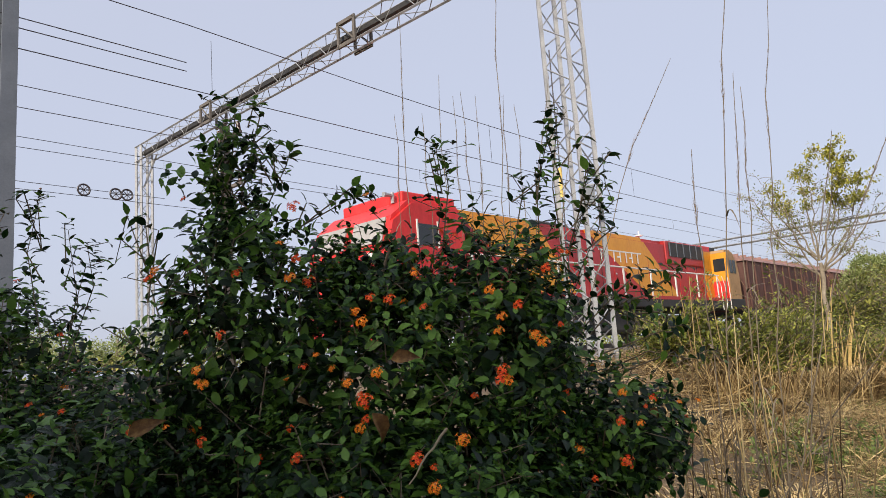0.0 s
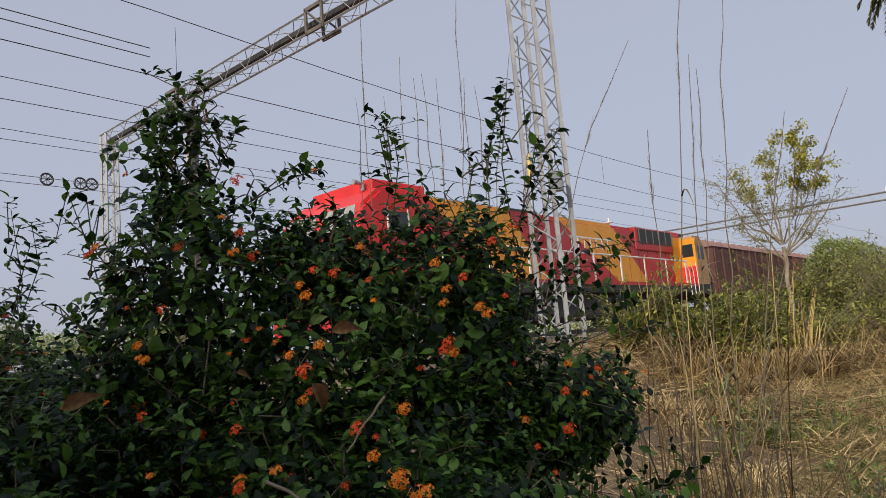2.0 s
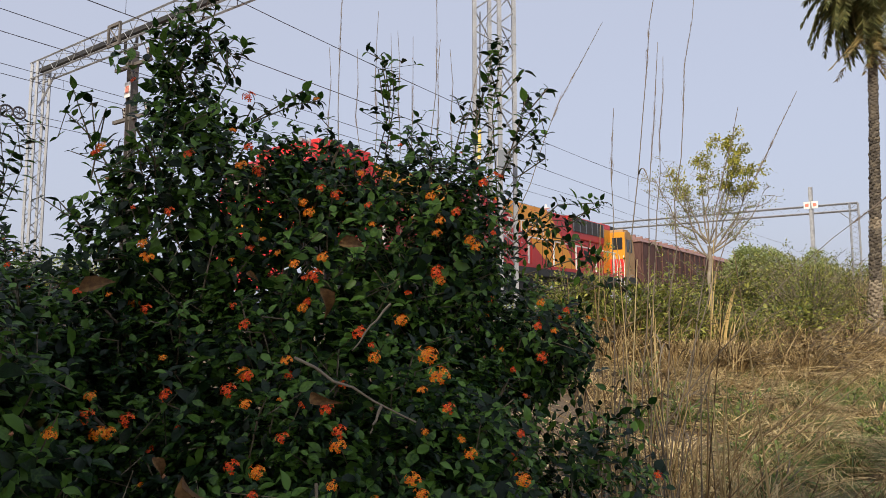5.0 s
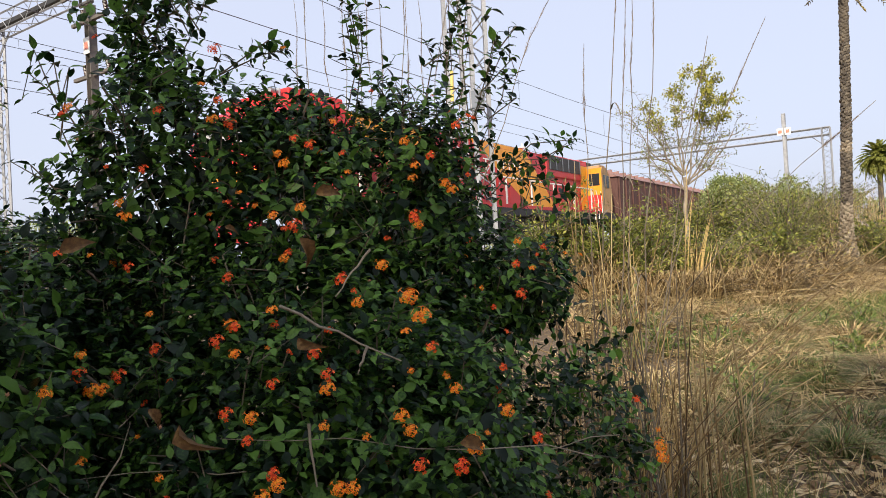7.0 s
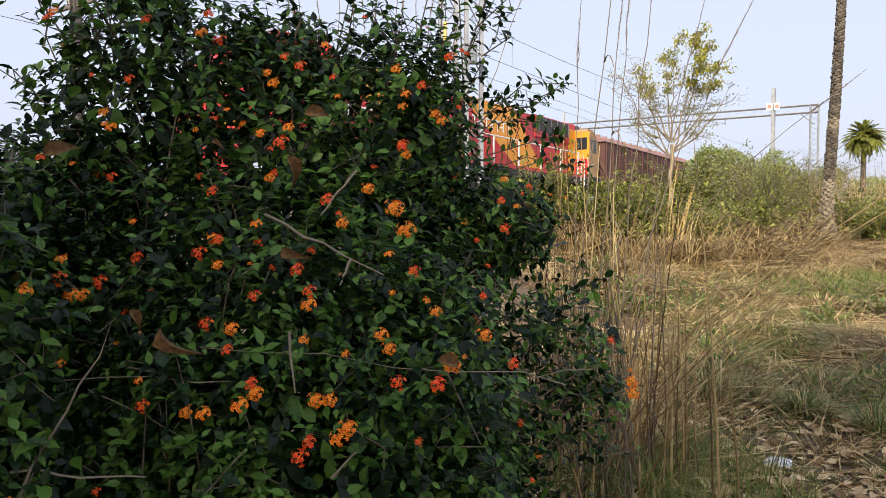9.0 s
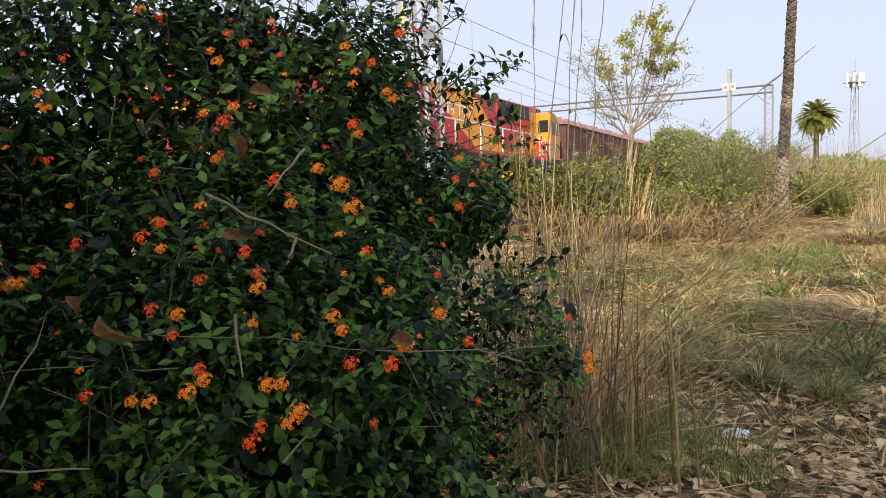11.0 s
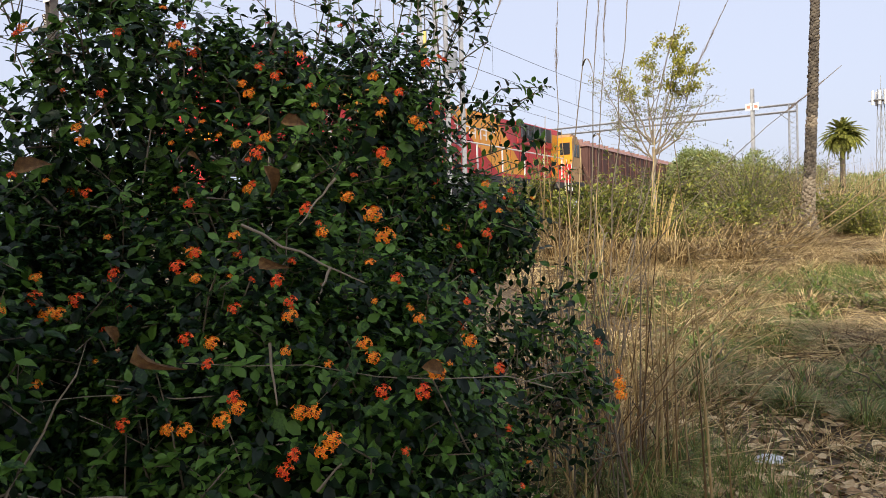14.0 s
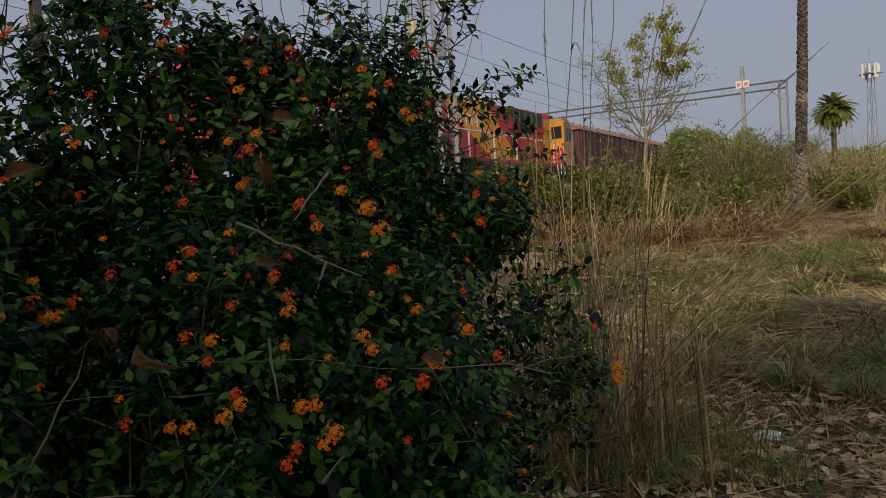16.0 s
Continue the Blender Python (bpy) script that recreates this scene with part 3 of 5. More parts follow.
def track_point(u, s, z):
    return CAB + ALONG * u + OUT * s + Vector((0, 0, z))


# one object for each wire; it hangs slightly between the gantries
def wire(s, z, sag, r=0.011, u0=-95, u1=230, label="overhead wire hung along the railway"):
    us = np.arange(u0, u1 + 1, 5.0)
    ph = ((us + 28) % 40) / 40
    p = np.array([track_point(u, s, z - sag * 4 * q * (1 - q)) for u, q in zip(us, ph)])
    v, f = tube(p, np.full(len(p), r), 5)
    tagged(raw("overhead_wire", v, f, M_WIRE), label, "wire", "overhead wires")
    return p


WIRES = ((-1.3, 9.75, 0.45, 230), (-1.3, 8.12, 0.02, 230), (-1.3, 8.75, 0.1, -23.5), (-1.3, 8.52, 0.0, -23.5), (-6.1, 9.36, 0.15, 230), (-6.1, 8.76, 0.03, 230), (-10.9, 9.62, 0.15, 230), (-10.9, 9.26, 0.05, 230), (-13.0, 8.74, 0.03, -19.4), (-13.0, 8.48, 0.03, 230))
for s, z, sag, u1 in WIRES:
    wire(s, z, sag, u1=u1)
for s, z0, z1, us in ((-1.3, 8.12, 9.4, (-24.4, -14.5, -5.0, 5.0, 15.0)), (-6.1, 8.76, 9.25, (-22.8, -13.0, -2.0, 9.0)), (-10.9, 9.26, 9.5, (-21.0, -9.0, 4.0))):
    for u in us:
        a, b = track_point(u, s, z0), track_point(u, s, z1)
        tagged(part("dropper", rod(new_bm(), a, b, 0.006, 4), M_WIRE), "thin dropper between contact and carrier wire", "wire", "droppers")


def bracket(u, s, reach, z, name="cantilever_bracket"):
    """A tubular arm with insulators that holds the contact wire off a mast."""
    t = thing(name, Matrix.Translation(track_point(u, s, 0)) @ pose(0, 0, 0, 0, 0, 54.5), "slender tubular cantilever arm with dark insulators", "cantilever arm", "cantilever arms")
    r = reach
    part("stay_tube", rod(new_bm(), (0, 0.3 * r, z + 1.55), (0, r * 0.62, z + 1.65), 0.025, 8), M_STEEL, t)
    part("bracket_tube", rod(new_bm(), (0, 0.3 * r, z + 0.35), (0, r * 0.8, z + 1.75), 0.03, 8), M_STEEL, t)
    part("register_arm", rod(new_bm(), (0, 0.35 * r, z + 0.35), (0, r, z + 0.6), 0.022, 8), M_STEEL, t)
    for a, b in (((0, 0, z + 1.5), (0, 0.3 * r, z + 1.55)), ((0, 0, z), (0, 0.3 * r, z + 0.35))):
        part("insulator", insulator(new_bm(), a, b), M_CERAMIC, t)
    return t


def steel_mast(x, y, z1, w, label, mat=M_STEEL, arms=0, sign=0):
    t = thing("steel_mast", Matrix.Translation(spot(x, y, -0.3)) @ pose(0, 0, 0, 0, 0, 54.5), label, "mast", "line-side masts")
    h = z1 - t.location.z
    part("flange", box(new_bm(), -w / 2, w / 2, -w / 2, -w / 2 + 0.025, 0, h, 0.004), mat, t)
    part("flange", box(new_bm(), -w / 2, w / 2, w / 2 - 0.025, w / 2, 0, h, 0.004), mat, t)
    part("web", box(new_bm(), -0.012, 0.012, -w / 2 + 0.025, w / 2 - 0.025, 0, h), mat, t)
    part("footing", box(new_bm(), -0.4, 0.4, -0.4, 0.4, -0.3, 0.36, 0.03), M_BALLAST, t)
    for k in range(arms):
        z = h - 0.5 - k * 1.9
        bm = box(new_bm(), -0.06, 0.06, -1.1, 1.1, z - 0.06, z + 0.06, 0.01)
        part("cross_arm", bm, M_RUSTYSTEEL, t)
        for y in (-1.0, 0.35):
            part("insulator", insulator(new_bm(), (0, y, z + 0.06), (0, y + 0.1, z + 0.42), 0.08), M_CERAMIC, t)
    if sign:
        for q in ((-0.27, 0.27) if sign == 2 else (0.0,)):
            e = 0.22 if sign == 2 else 0.17
            bm = box(new_bm(), -w / 2 - 0.04, -w / 2 - 0.015, -e + q, e + q, h - 1.7, h - 1.15)
            s = part("number_plate", bm, M_WHITE, t, "white plate with red bars")
            bm = box(new_bm(), -w / 2 - 0.048, -w / 2 - 0.041, -e * 0.55 + q, e * 0.6 + q, h - 1.55, h - 1.3)
            part("number_bar", bm, M_SIGNRED, s)
    return t


steel_mast(-10.8, 24.0, 11.0, 0.28, "grey steel mast with cross-arms and a small plate", M_RUSTYSTEEL, 2, 1)
steel_mast(-9.1, 11.2, 12.5, 0.27, "tall grey steel H-section mast beside the track", M_STEELDARK)
steel_mast(28.5, 53.6, 11.7, 0.28, "pale grey line-side mast with white and red plates", M_STEEL, 0, 2)
bracket(-27.5, -7.0, 2.6, 7.7)
bracket(27.5, -4.0, 2.6, 7.7)
# balance-weight pulleys left of the far upright
for k, (u, z) in enumerate(((-23.0, 8.64), (-21.9, 8.62), (-21.5, 8.64))):
    t = thing("tensioner_pulley", Matrix.Translation(track_point(u, -12.8, z)) @ pose(0, 0, 0, 0, 0, 54.5), "grooved steel pulley of a wire tensioner", "pulley", "tensioner pulleys")
    bm = new_bm()
    for i in range(16):
        a0, a1 = i * math.pi / 8, (i + 1) * math.pi / 8
        rod(bm, (0.2 * math.cos(a0), 0, 0.2 * math.sin(a0)), (0.2 * math.cos(a1), 0, 0.2 * math.sin(a1)), 0.035, 5)
    part("rim", bm, M_WIRE, t)
    bm = new_bm()
    for i in range(4):
        a0 = i * math.pi / 4
        rod(bm, (0.2 * math.cos(a0), 0, 0.2 * math.sin(a0)), (-0.2 * math.cos(a0), 0, -0.2 * math.sin(a0)), 0.014, 4)
    part("spokes", bm, M_WIRE, t)
# tag and cabinet on the near upright
t = thing("cable_sleeve", Matrix.Translation((0.74, 13.75, 4.35)), "yellow plastic sleeve on a stay beside the gantry leg", "cable sleeve")
part("sleeve", rod(new_bm(), (0.015, 0, 0.45), (0.03, 0, 1.05), 0.035, 8), M_TAPE, t)
part("stay", rod(new_bm(), (0.0, 0, -3.2), (0.05, 0, 3.5), 0.012, 6), M_WIRE, t)
t = thing("junction_box", Matrix.Translation((1.22, 13.5, 4.75)), "small grey steel box fixed to the gantry leg", "junction box")
part("case", box(new_bm(), -0.14, 0.14, -0.08, 0.08, -0.2, 0.2, 0.02), M_STEEL, t)
part("lid", box(new_bm(), -0.12, 0.12, -0.1, -0.08, -0.17, 0.17, 0.01), M_STEELDARK, t)


# ---- foliage ----
def crown_points(lobes, n, rng, shell=0.75):
    """Points near the surface of a union of ellipsoids, with outward directions."""
    area = np.array([r[0] * r[1] + r[1] * r[2] + r[0] * r[2] for _, r in lobes])
    which = rng.choice(len(lobes), n * 2, p=area / area.sum())
    c = np.array([l[0] for l in lobes], float)[which]
    r = np.array([l[1] for l in lobes], float)[which]
    d = rand_dirs(len(which), rng)
    k = 1 - (1 - shell) * rng.random(len(which)) ** 1.5
    p = c + d * r * k[:, None]
    out = d / r
    out /= np.linalg.norm(out, axis=1)[:, None]
    keep = np.ones(len(p), bool)
    for lc, lr in lobes:
        keep &= (((p - np.array(lc)) / np.array(lr)) ** 2).sum(1) > (shell * 0.92) ** 2
    return p[keep][:n], out[keep][:n]


def shrub(name, x, y, rad, h, rng, leafmat, label, category="shrub", leaves=1500, leaf=0.07, group="bank shrubs"):
    """Arching branches from one root, with leaves along their outer part; the outline is uneven."""
    t = thing(name, Matrix.Translation(spot(x, y, -0.05)), label, category, group)
    per = 30
    k1, k2 = rng.uniform(0, 6.3, 2)
    st, pos, fwd = [], [], []
    for i in range(max(12, leaves // per)):
        a = rng.uniform(0, 6.3)
        uneven = 1 + 0.25 * math.sin(2 * a + k1) + 0.2 * math.sin(5 * a + k2)
        reach, top = rad * rng.uniform(0.1, 1.0) ** 0.7 * uneven, h * rng.uniform(0.35, 1.15) * uneven
        droop = rng.uniform(0.9, 1.7)
        s = np.linspace(0, 1, 7)
        swing = rng.normal() * 0.5
        c = np.stack([np.cos(a + swing * s) * reach * s ** 1.2, np.sin(a + swing * s) * reach * s ** 1.2, np.maximum(top * (2.0 * s - droop * 0.62 * s ** 2.2), 0.03)], 1)
        st.append(tube(c, np.linspace(0.014, 0.003, 7), 4))
        q = rng.uniform(0.25, 1.0, per) * 6
        b = np.minimum(q.astype(int), 5)
        p = c[b] + (c[b + 1] - c[b]) * (q - b)[:, None]
        pos.append(p + rng.normal(size=p.shape) * 0.035 * (rad + h) / 2)
        fwd.append(c[b + 1] - c[b])
    p, fw = np.concatenate(pos), np.concatenate(fwd)
    p[:, 2] = np.maximum(p[:, 2], 0.02)
    fw = fw / (np.linalg.norm(fw, axis=1)[:, None] + 1e-9) + rand_dirs(len(p), rng) * 0.9
    up = np.array([[0, 0, 1.0]]) + rand_dirs(len(p), rng) * 0.6
    v, f = scatter(SMALL_V, SMALL_F, p, fw, up, leaf * rng.uniform(0.6, 1.6, len(p)))
    raw("leaves", v, f, leafmat, t)
    v, f = join(st)
    tagged(raw("branch", v, f, M_STEM, t), kind="stuff")
    return t


def grass_stuff(name, xs, ys, lengths, widths, lean, mat, label, rng):
    n = len(xs)
    pos = np.stack([xs, ys, ground_z(xs, ys)], 1)
    a = rng.uniform(0, 2 * math.pi, n)
    fw = np.stack([np.cos(a) * lean, np.sin(a) * lean, np.sqrt(np.maximum(1 - lean ** 2, 0.0)) + 0.0], 1)
    up = np.stack([np.cos(a + 1.57 * rng.choice([-1, 1], n)) , np.sin(a + 1.57), 0.3 * np.ones(n)], 1)
    up = np.where((lean > 0.8)[:, None], np.array([[0, 0, 1.0]]) + 0.5 * rand_dirs(n, rng), up)
    pos[:, 2] += np.where(lean > 0.8, 0.01 + 0.05 * rng.random(n), -0.01)
    v, f = scatter(BLADE_V, BLADE_F, pos, fw, up, np.stack([lengths, widths, lengths * (lean < 0.8) + 0.02], 1))
    return tagged(raw(name, v, f, mat), label, "grass", kind="stuff")


# ---- lantana bush ----
def lantana():
    rng = np.random.default_rng(21)
    t = thing("lantana_bush", Matrix.Translation((0, 0, 0)), "large dark green lantana bush with orange and red flower heads", "bush")
    lobes = [((-0.50, 2.50, 0.95), (0.92, 0.95, 1.02)), ((-1.65, 2.65, 0.95), (1.00, 0.90, 1.02)), ((-0.82, 2.25, 2.02), (0.24, 0.26, 0.40)), ((-0.84, 2.30, 2.42), (0.11, 0.12, 0.26)),
             ((-0.06, 2.55, 1.87), (0.33, 0.40, 0.45)), ((-0.45, 2.40, 1.82), (0.42, 0.40, 0.42)), ((-0.64, 2.32, 2.02), (0.26, 0.28, 0.30)), ((-0.95, 2.22, 1.85), (0.18, 0.24, 0.28)), ((0.30, 2.75, 1.58), (0.30, 0.34, 0.23)), ((-0.35, 1.95, 0.75), (0.68, 0.48, 0.78)),
             ((-1.10, 2.00, 0.90), (0.60, 0.50, 0.80)), ((0.00, 1.98, 0.90), (0.34, 0.36, 0.62)), ((-1.86, 2.35, 1.32), (0.58, 0.50, 0.60)), ((-1.05, 1.50, 1.25), (0.32, 0.30, 0.55)),
             ((-1.12, 1.95, 1.45), (0.30, 0.35, 0.38)), ((-2.04, 2.70, 1.70), (0.42, 0.50, 0.62))]
    tips, out = crown_points(lobes, 11500, rng, 0.82)
    thin = np.where(tips[:, 2] > 1.7, 0.82, np.where((tips[:, 0] > 0.2) & (tips[:, 2] > 1.5), 0.7, 1.0))
    thin = np.where((tips[:, 0] > -0.25) & (tips[:, 2] > 1.75), 0.5, thin)
    keep = (tips[:, 2] > 0.05) & ((out[:, 1] < 0.35) | (rng.random(len(tips)) < 0.25)) & ((tips[:, 2] > 0.45) | (rng.random(len(tips)) < 0.5)) & (rng.random(len(tips)) < thin)
    tips, out = tips[keep], out[keep]
    t2, o2 = crown_points([((0.40, 2.30, 1.12), (0.24, 0.25, 0.36)), ((0.62, 2.45, 1.05), (0.22, 0.22, 0.32)), ((0.36, 2.20, 0.65), (0.24, 0.25, 0.30))], 130, rng, 0.3)
    t3, o3 = crown_points([((0.08, 2.62, 1.98), (0.28, 0.32, 0.36)), ((-0.40, 2.48, 2.12), (0.32, 0.30, 0.26))], 330, rng, 0.2)
    tips, out = np.concatenate([tips, t2, t3]), np.concatenate([out, o2, o3])
    # long shoots that stand clear of the crown: root of the shoot, its tip, side shoots
    shoots = [((-0.86, 2.30, 2.45), (-0.95, 2.30, 2.80), 2), ((-0.82, 2.30, 2.45), (-0.79, 2.32, 2.76), 2), ((-0.76, 2.30, 2.35), (-0.66, 2.35, 2.62), 2), ((-0.72, 2.35, 2.30), (-0.43, 2.50, 2.46), 4),
              ((-0.55, 2.40, 2.05), (-0.52, 2.48, 2.36), 2), ((-0.22, 2.50, 2.10), (-0.17, 2.50, 2.57), 3), ((-0.26, 2.48, 2.10), (-0.28, 2.50, 2.42), 2), ((-0.02, 2.50, 2.15), (-0.05, 2.50, 2.42), 2),
              ((0.02, 2.55, 2.15), (0.06, 2.52, 2.47), 2), ((0.22, 2.65, 2.00), (0.24, 2.65, 2.74), 5), ((0.25, 2.65, 2.30), (0.38, 2.65, 2.55), 2), ((0.24, 2.65, 2.10), (0.36, 2.66, 2.38), 2),
              ((0.12, 2.60, 2.10), (0.14, 2.65, 2.52), 3), ((0.26, 2.72, 1.95), (0.66, 2.80, 2.14), 4), ((0.28, 2.75, 1.92), (0.56, 2.80, 2.06), 3), ((0.32, 2.78, 1.85), (0.62, 2.82, 1.93), 3),
              ((0.30, 2.78, 1.78), (0.66, 2.85, 1.80), 3), ((0.30, 2.78, 1.70), (0.58, 2.80, 1.66), 3), ((0.22, 2.20, 1.25), (0.70, 2.50, 1.38), 4), ((0.24, 2.20, 1.15), (0.77, 2.55, 1.19), 4),
              ((0.24, 2.20, 0.95), (0.85, 2.55, 0.98), 4), ((0.24, 2.15, 0.95), (0.62, 2.40, 1.06), 3), ((0.22, 2.10, 0.75), (0.56, 2.30, 0.82), 3), ((0.24, 2.15, 0.75), (0.76, 2.45, 0.84), 3),
              ((-0.95, 2.15, 2.05), (-1.12, 2.10, 2.30), 2), ((-0.98, 2.15, 2.00), (-1.10, 2.10, 2.18), 2), ((-1.00, 2.10, 1.90), (-1.18, 2.10, 2.04), 2), ((-1.75, 2.60, 2.00), (-1.77, 2.60, 2.62), 4),
              ((-1.65, 2.55, 1.95), (-1.58, 2.50, 2.44), 3), ((-1.92, 2.60, 2.00), (-1.98, 2.50, 2.54), 3), ((-1.62, 2.50, 1.85), (-1.56, 2.58, 2.40), 3),
              ((-2.10, 2.60, 1.95), (-2.20, 2.55, 2.42), 3), ((-0.60, 2.40, 2.00), (-0.35, 2.45, 2.28), 2)]
    runs = []
    for a, b, k in shoots:
        a, b = np.array(a), np.array(b)
        runs.append((a, b))
        for j in range(k):
            q = a + (b - a) * rng.uniform(0.15, 0.8)
            runs.append((q, q + (b - a) * rng.uniform(0.2, 0.4) + rng.normal(size=3) * min(np.linalg.norm(b - a), 0.4) * (0.16, 0.12, 0.12)))
    extra, edir, elen = [], [], []
    for a, b in runs:
        extra.append(b)
        edir.append((b - a) / np.linalg.norm(b - a))
        elen.append(np.linalg.norm(b - a))
    tips = np.concatenate([tips, np.array(extra)])
    out = np.concatenate([out, np.array(edir)])
    n = len(tips)
    d = out * 0.75 + np.array([0, 0, 0.55]) + rng.normal(size=(n, 3)) * 0.3
    d /= np.linalg.norm(d, axis=1)[:, None]
    length = rng.uniform(0.14, 0.34, n)
    d[n - len(extra):] = edir
    length[n - len(extra):] = elen
    curve = rng.normal(size=(n, 3)) * 0.05 + np.array([0, 0, 0.05])
    pos, fwd, up, size = [], [], [], []
    stems = []
    for i in range(n):
        single_shoot = i >= n - len(extra)
        m = max(4, int(length[i] / 0.026)) if single_shoot else int(rng.integers(5, 10))
        fine = 1.08 if single_shoot else 1.0
        s = np.linspace(0, 1, m)
        base = tips[i] - d[i] * length[i]
        pts = base + d[i] * length[i] * s[:, None] + curve[i] * (4 * s * (1 - s))[:, None]
        perp = np.cross(d[i], rng.normal(size=3))
        perp /= np.linalg.norm(perp)
        perp2 = np.cross(d[i], perp)
        for k in range(m):
            q = perp if k % 2 else perp2
            g = 0.6 + 0.55 * math.sin(math.pi * (0.15 + 0.75 * s[k]))
            for sg in (-1, 1):
                fw = q * sg + d[i] * 0.45 + np.array([0, 0, -0.12]) + rng.normal(size=3) * 0.22
                pos.append(pts[k]); fwd.append(fw)
                up.append(d[i] * 0.5 + np.array([0, -0.25, 0.75]) + rng.normal(size=3) * 0.25)
                size.append(0.036 * fine * g * rng.uniform(0.6, 1.35))
        if i % 4 == 0 or single_shoot:
            stems.append(tube(pts[[0, m // 2, m - 1]], (0.0028, 0.0022, 0.0014), 4))
    pos, fwd, up, size = np.array(pos), np.array(fwd), np.array(up), np.array(size)
    # 300 leaves facing the path stay single
    front = np.where((np.abs(pos[:, 0] + 0.1) < 0.6) & (np.abs(pos[:, 2] - 1.25) < 0.4) & (pos[:, 1] < 1.75))[0]
    single = set(front[:: max(1, len(front) // 290)][:290].tolist())
    rest = np.array([i for i in range(len(pos)) if i not in single])
    v, f = scatter(TOOTH_V, TOOTH_T, pos[rest], fwd[rest], up[rest], size[rest])
    tagged(raw("foliage", v, f, M_LEAF, t), "dense dark green pointed leaves", kind="stuff")
    me = None
    for i in single:
        if me is None:
            o = raw("leaf", TOOTH_V, TOOTH_T, M_LEAF, t)
            me = o.data
        else:
            o = new("leaf", me)
            o.parent = t
        x = Vector(fwd[i]).normalized()
        y = Vector(up[i]).cross(x).normalized()
        z = x.cross(y)
        mm = Matrix((x, y, z)).transposed().to_4x4()
        mm.translation = pos[i]
        o.matrix_basis = mm @ Matrix.Diagonal((size[i],) * 3 + (1,))
    # the shaded inside of the crown
    m = 34000
    ip, io = crown_points([(c, tuple(q * 0.84 for q in r)) for c, r in lobes], m, rng, 0.55)
    open_top = (ip[:, 2] < 1.6) | (rng.random(len(ip)) < 0.3)
    ip, io = ip[open_top], io[open_top]
    v, f = scatter(LEAF_V, LEAF_T, ip, rand_dirs(len(ip), rng) + io * 0.3, io + [0, -0.4, 0.4] + rand_dirs(len(ip), rng) * 0.5, rng.uniform(0.04, 0.075, len(ip)))
    tagged(raw("inner_foliage", v, f, M_LEAF, t), "shaded inner leaves", kind="stuff")
    v, f = join(stems)
    tagged(raw("twig", v, f, M_STEM, t), "thin green-brown twigs", kind="stuff")
    # woody canes from the root up into the crown
    for i in range(26):
        a = rng.uniform(0, 6.3)
        end = tips[rng.integers(0, n)]
        root = np.array([-0.6 + 0.5 * math.cos(a), 2.75 + 0.35 * math.sin(a), 0.0])
        s = np.linspace(0, 1, 9)[:, None]
        c = root + (end - root) * s + np.array([0, 0, 0.35]) * (s * (1 - s)) * 2
        v, f = tube(c, np.linspace(0.013, 0.004, 9), 6)
        raw("cane", v, f, M_STEM, t, smooth=True)
    # bleached dead sticks lying through the front
    sticks = [((-0.28, 1.42, 1.61), (-0.05, 1.40, 1.49)), ((-0.11, 1.40, 1.52), (-0.13, 1.38, 1.47)), ((-0.12, 1.75, 1.72), (-0.21, 1.72, 1.61)), ((-0.227, 1.38, 1.38), (-0.22, 1.38, 1.26)), ((-0.78, 1.42, 1.04), (-0.59, 1.45, 1.38)), ((-0.15, 1.4, 1.08), (-0.10, 1.38, 1.14)), ((-0.8, 1.45, 1.09), (-0.55, 1.5, 1.05))]
    for _ in range(45):
        i = rng.integers(0, len(tips))
        if out[i][1] < 0 and 0.7 < tips[i][2] < 1.8 and tips[i][0] > -1.2:
            w = rng.normal(size=3) * (0.16, 0.03, 0.09)
            sticks.append((tips[i] - w + (0, -0.02, 0), tips[i] + w + (0, -0.03, 0)))
    for k, (a, b) in enumerate(sticks):
        a, b = np.array(a), np.array(b)
        s = np.linspace(0, 1, 7)[:, None]
        v, f = tube(a + (b - a) * s + rng.normal(size=(7, 3)) * 0.012 * np.linalg.norm(b - a), np.linspace(0.0034, 0.0016, 7) * (1 if k < 7 else 0.5), 6)
        raw("dead_stick", v, f, M_TWIG, t, "bleached dead stick")
    # large withered leaves caught in the front
    for x, y, z, q in ((-0.25, 1.42, 1.54, 0.075), (-0.50, 1.45, 1.38, 0.12), (-0.27, 1.9, 1.88, 0.11), (-0.30, 1.80, 1.76, 0.12), (0.065, 1.48, 1.30, 0.10), (0.42, 2.55, 1.66, 0.09), (-0.5, 1.85, 1.80, 0.05), (-0.55, 1.42, 1.42, 0.07), (-0.85, 1.7, 1.75, 0.12)):
        o = raw("withered_leaf", [(x0, y0, z0 * 3 + 0.25 * y0 * y0 - 0.2 * x0 * x0) for x0, y0, z0 in TOOTH_V], TOOTH_T, M_LEAFDRY, t, "large brown withered leaf")
        o.matrix_basis = pose(x, y, z, rng.uniform(55, 110), rng.uniform(-60, 60), rng.uniform(-40, 40)) @ Matrix.Diagonal((q * 0.65, q * 0.6, q * 0.9, 1))
    # flower heads
    heads = []
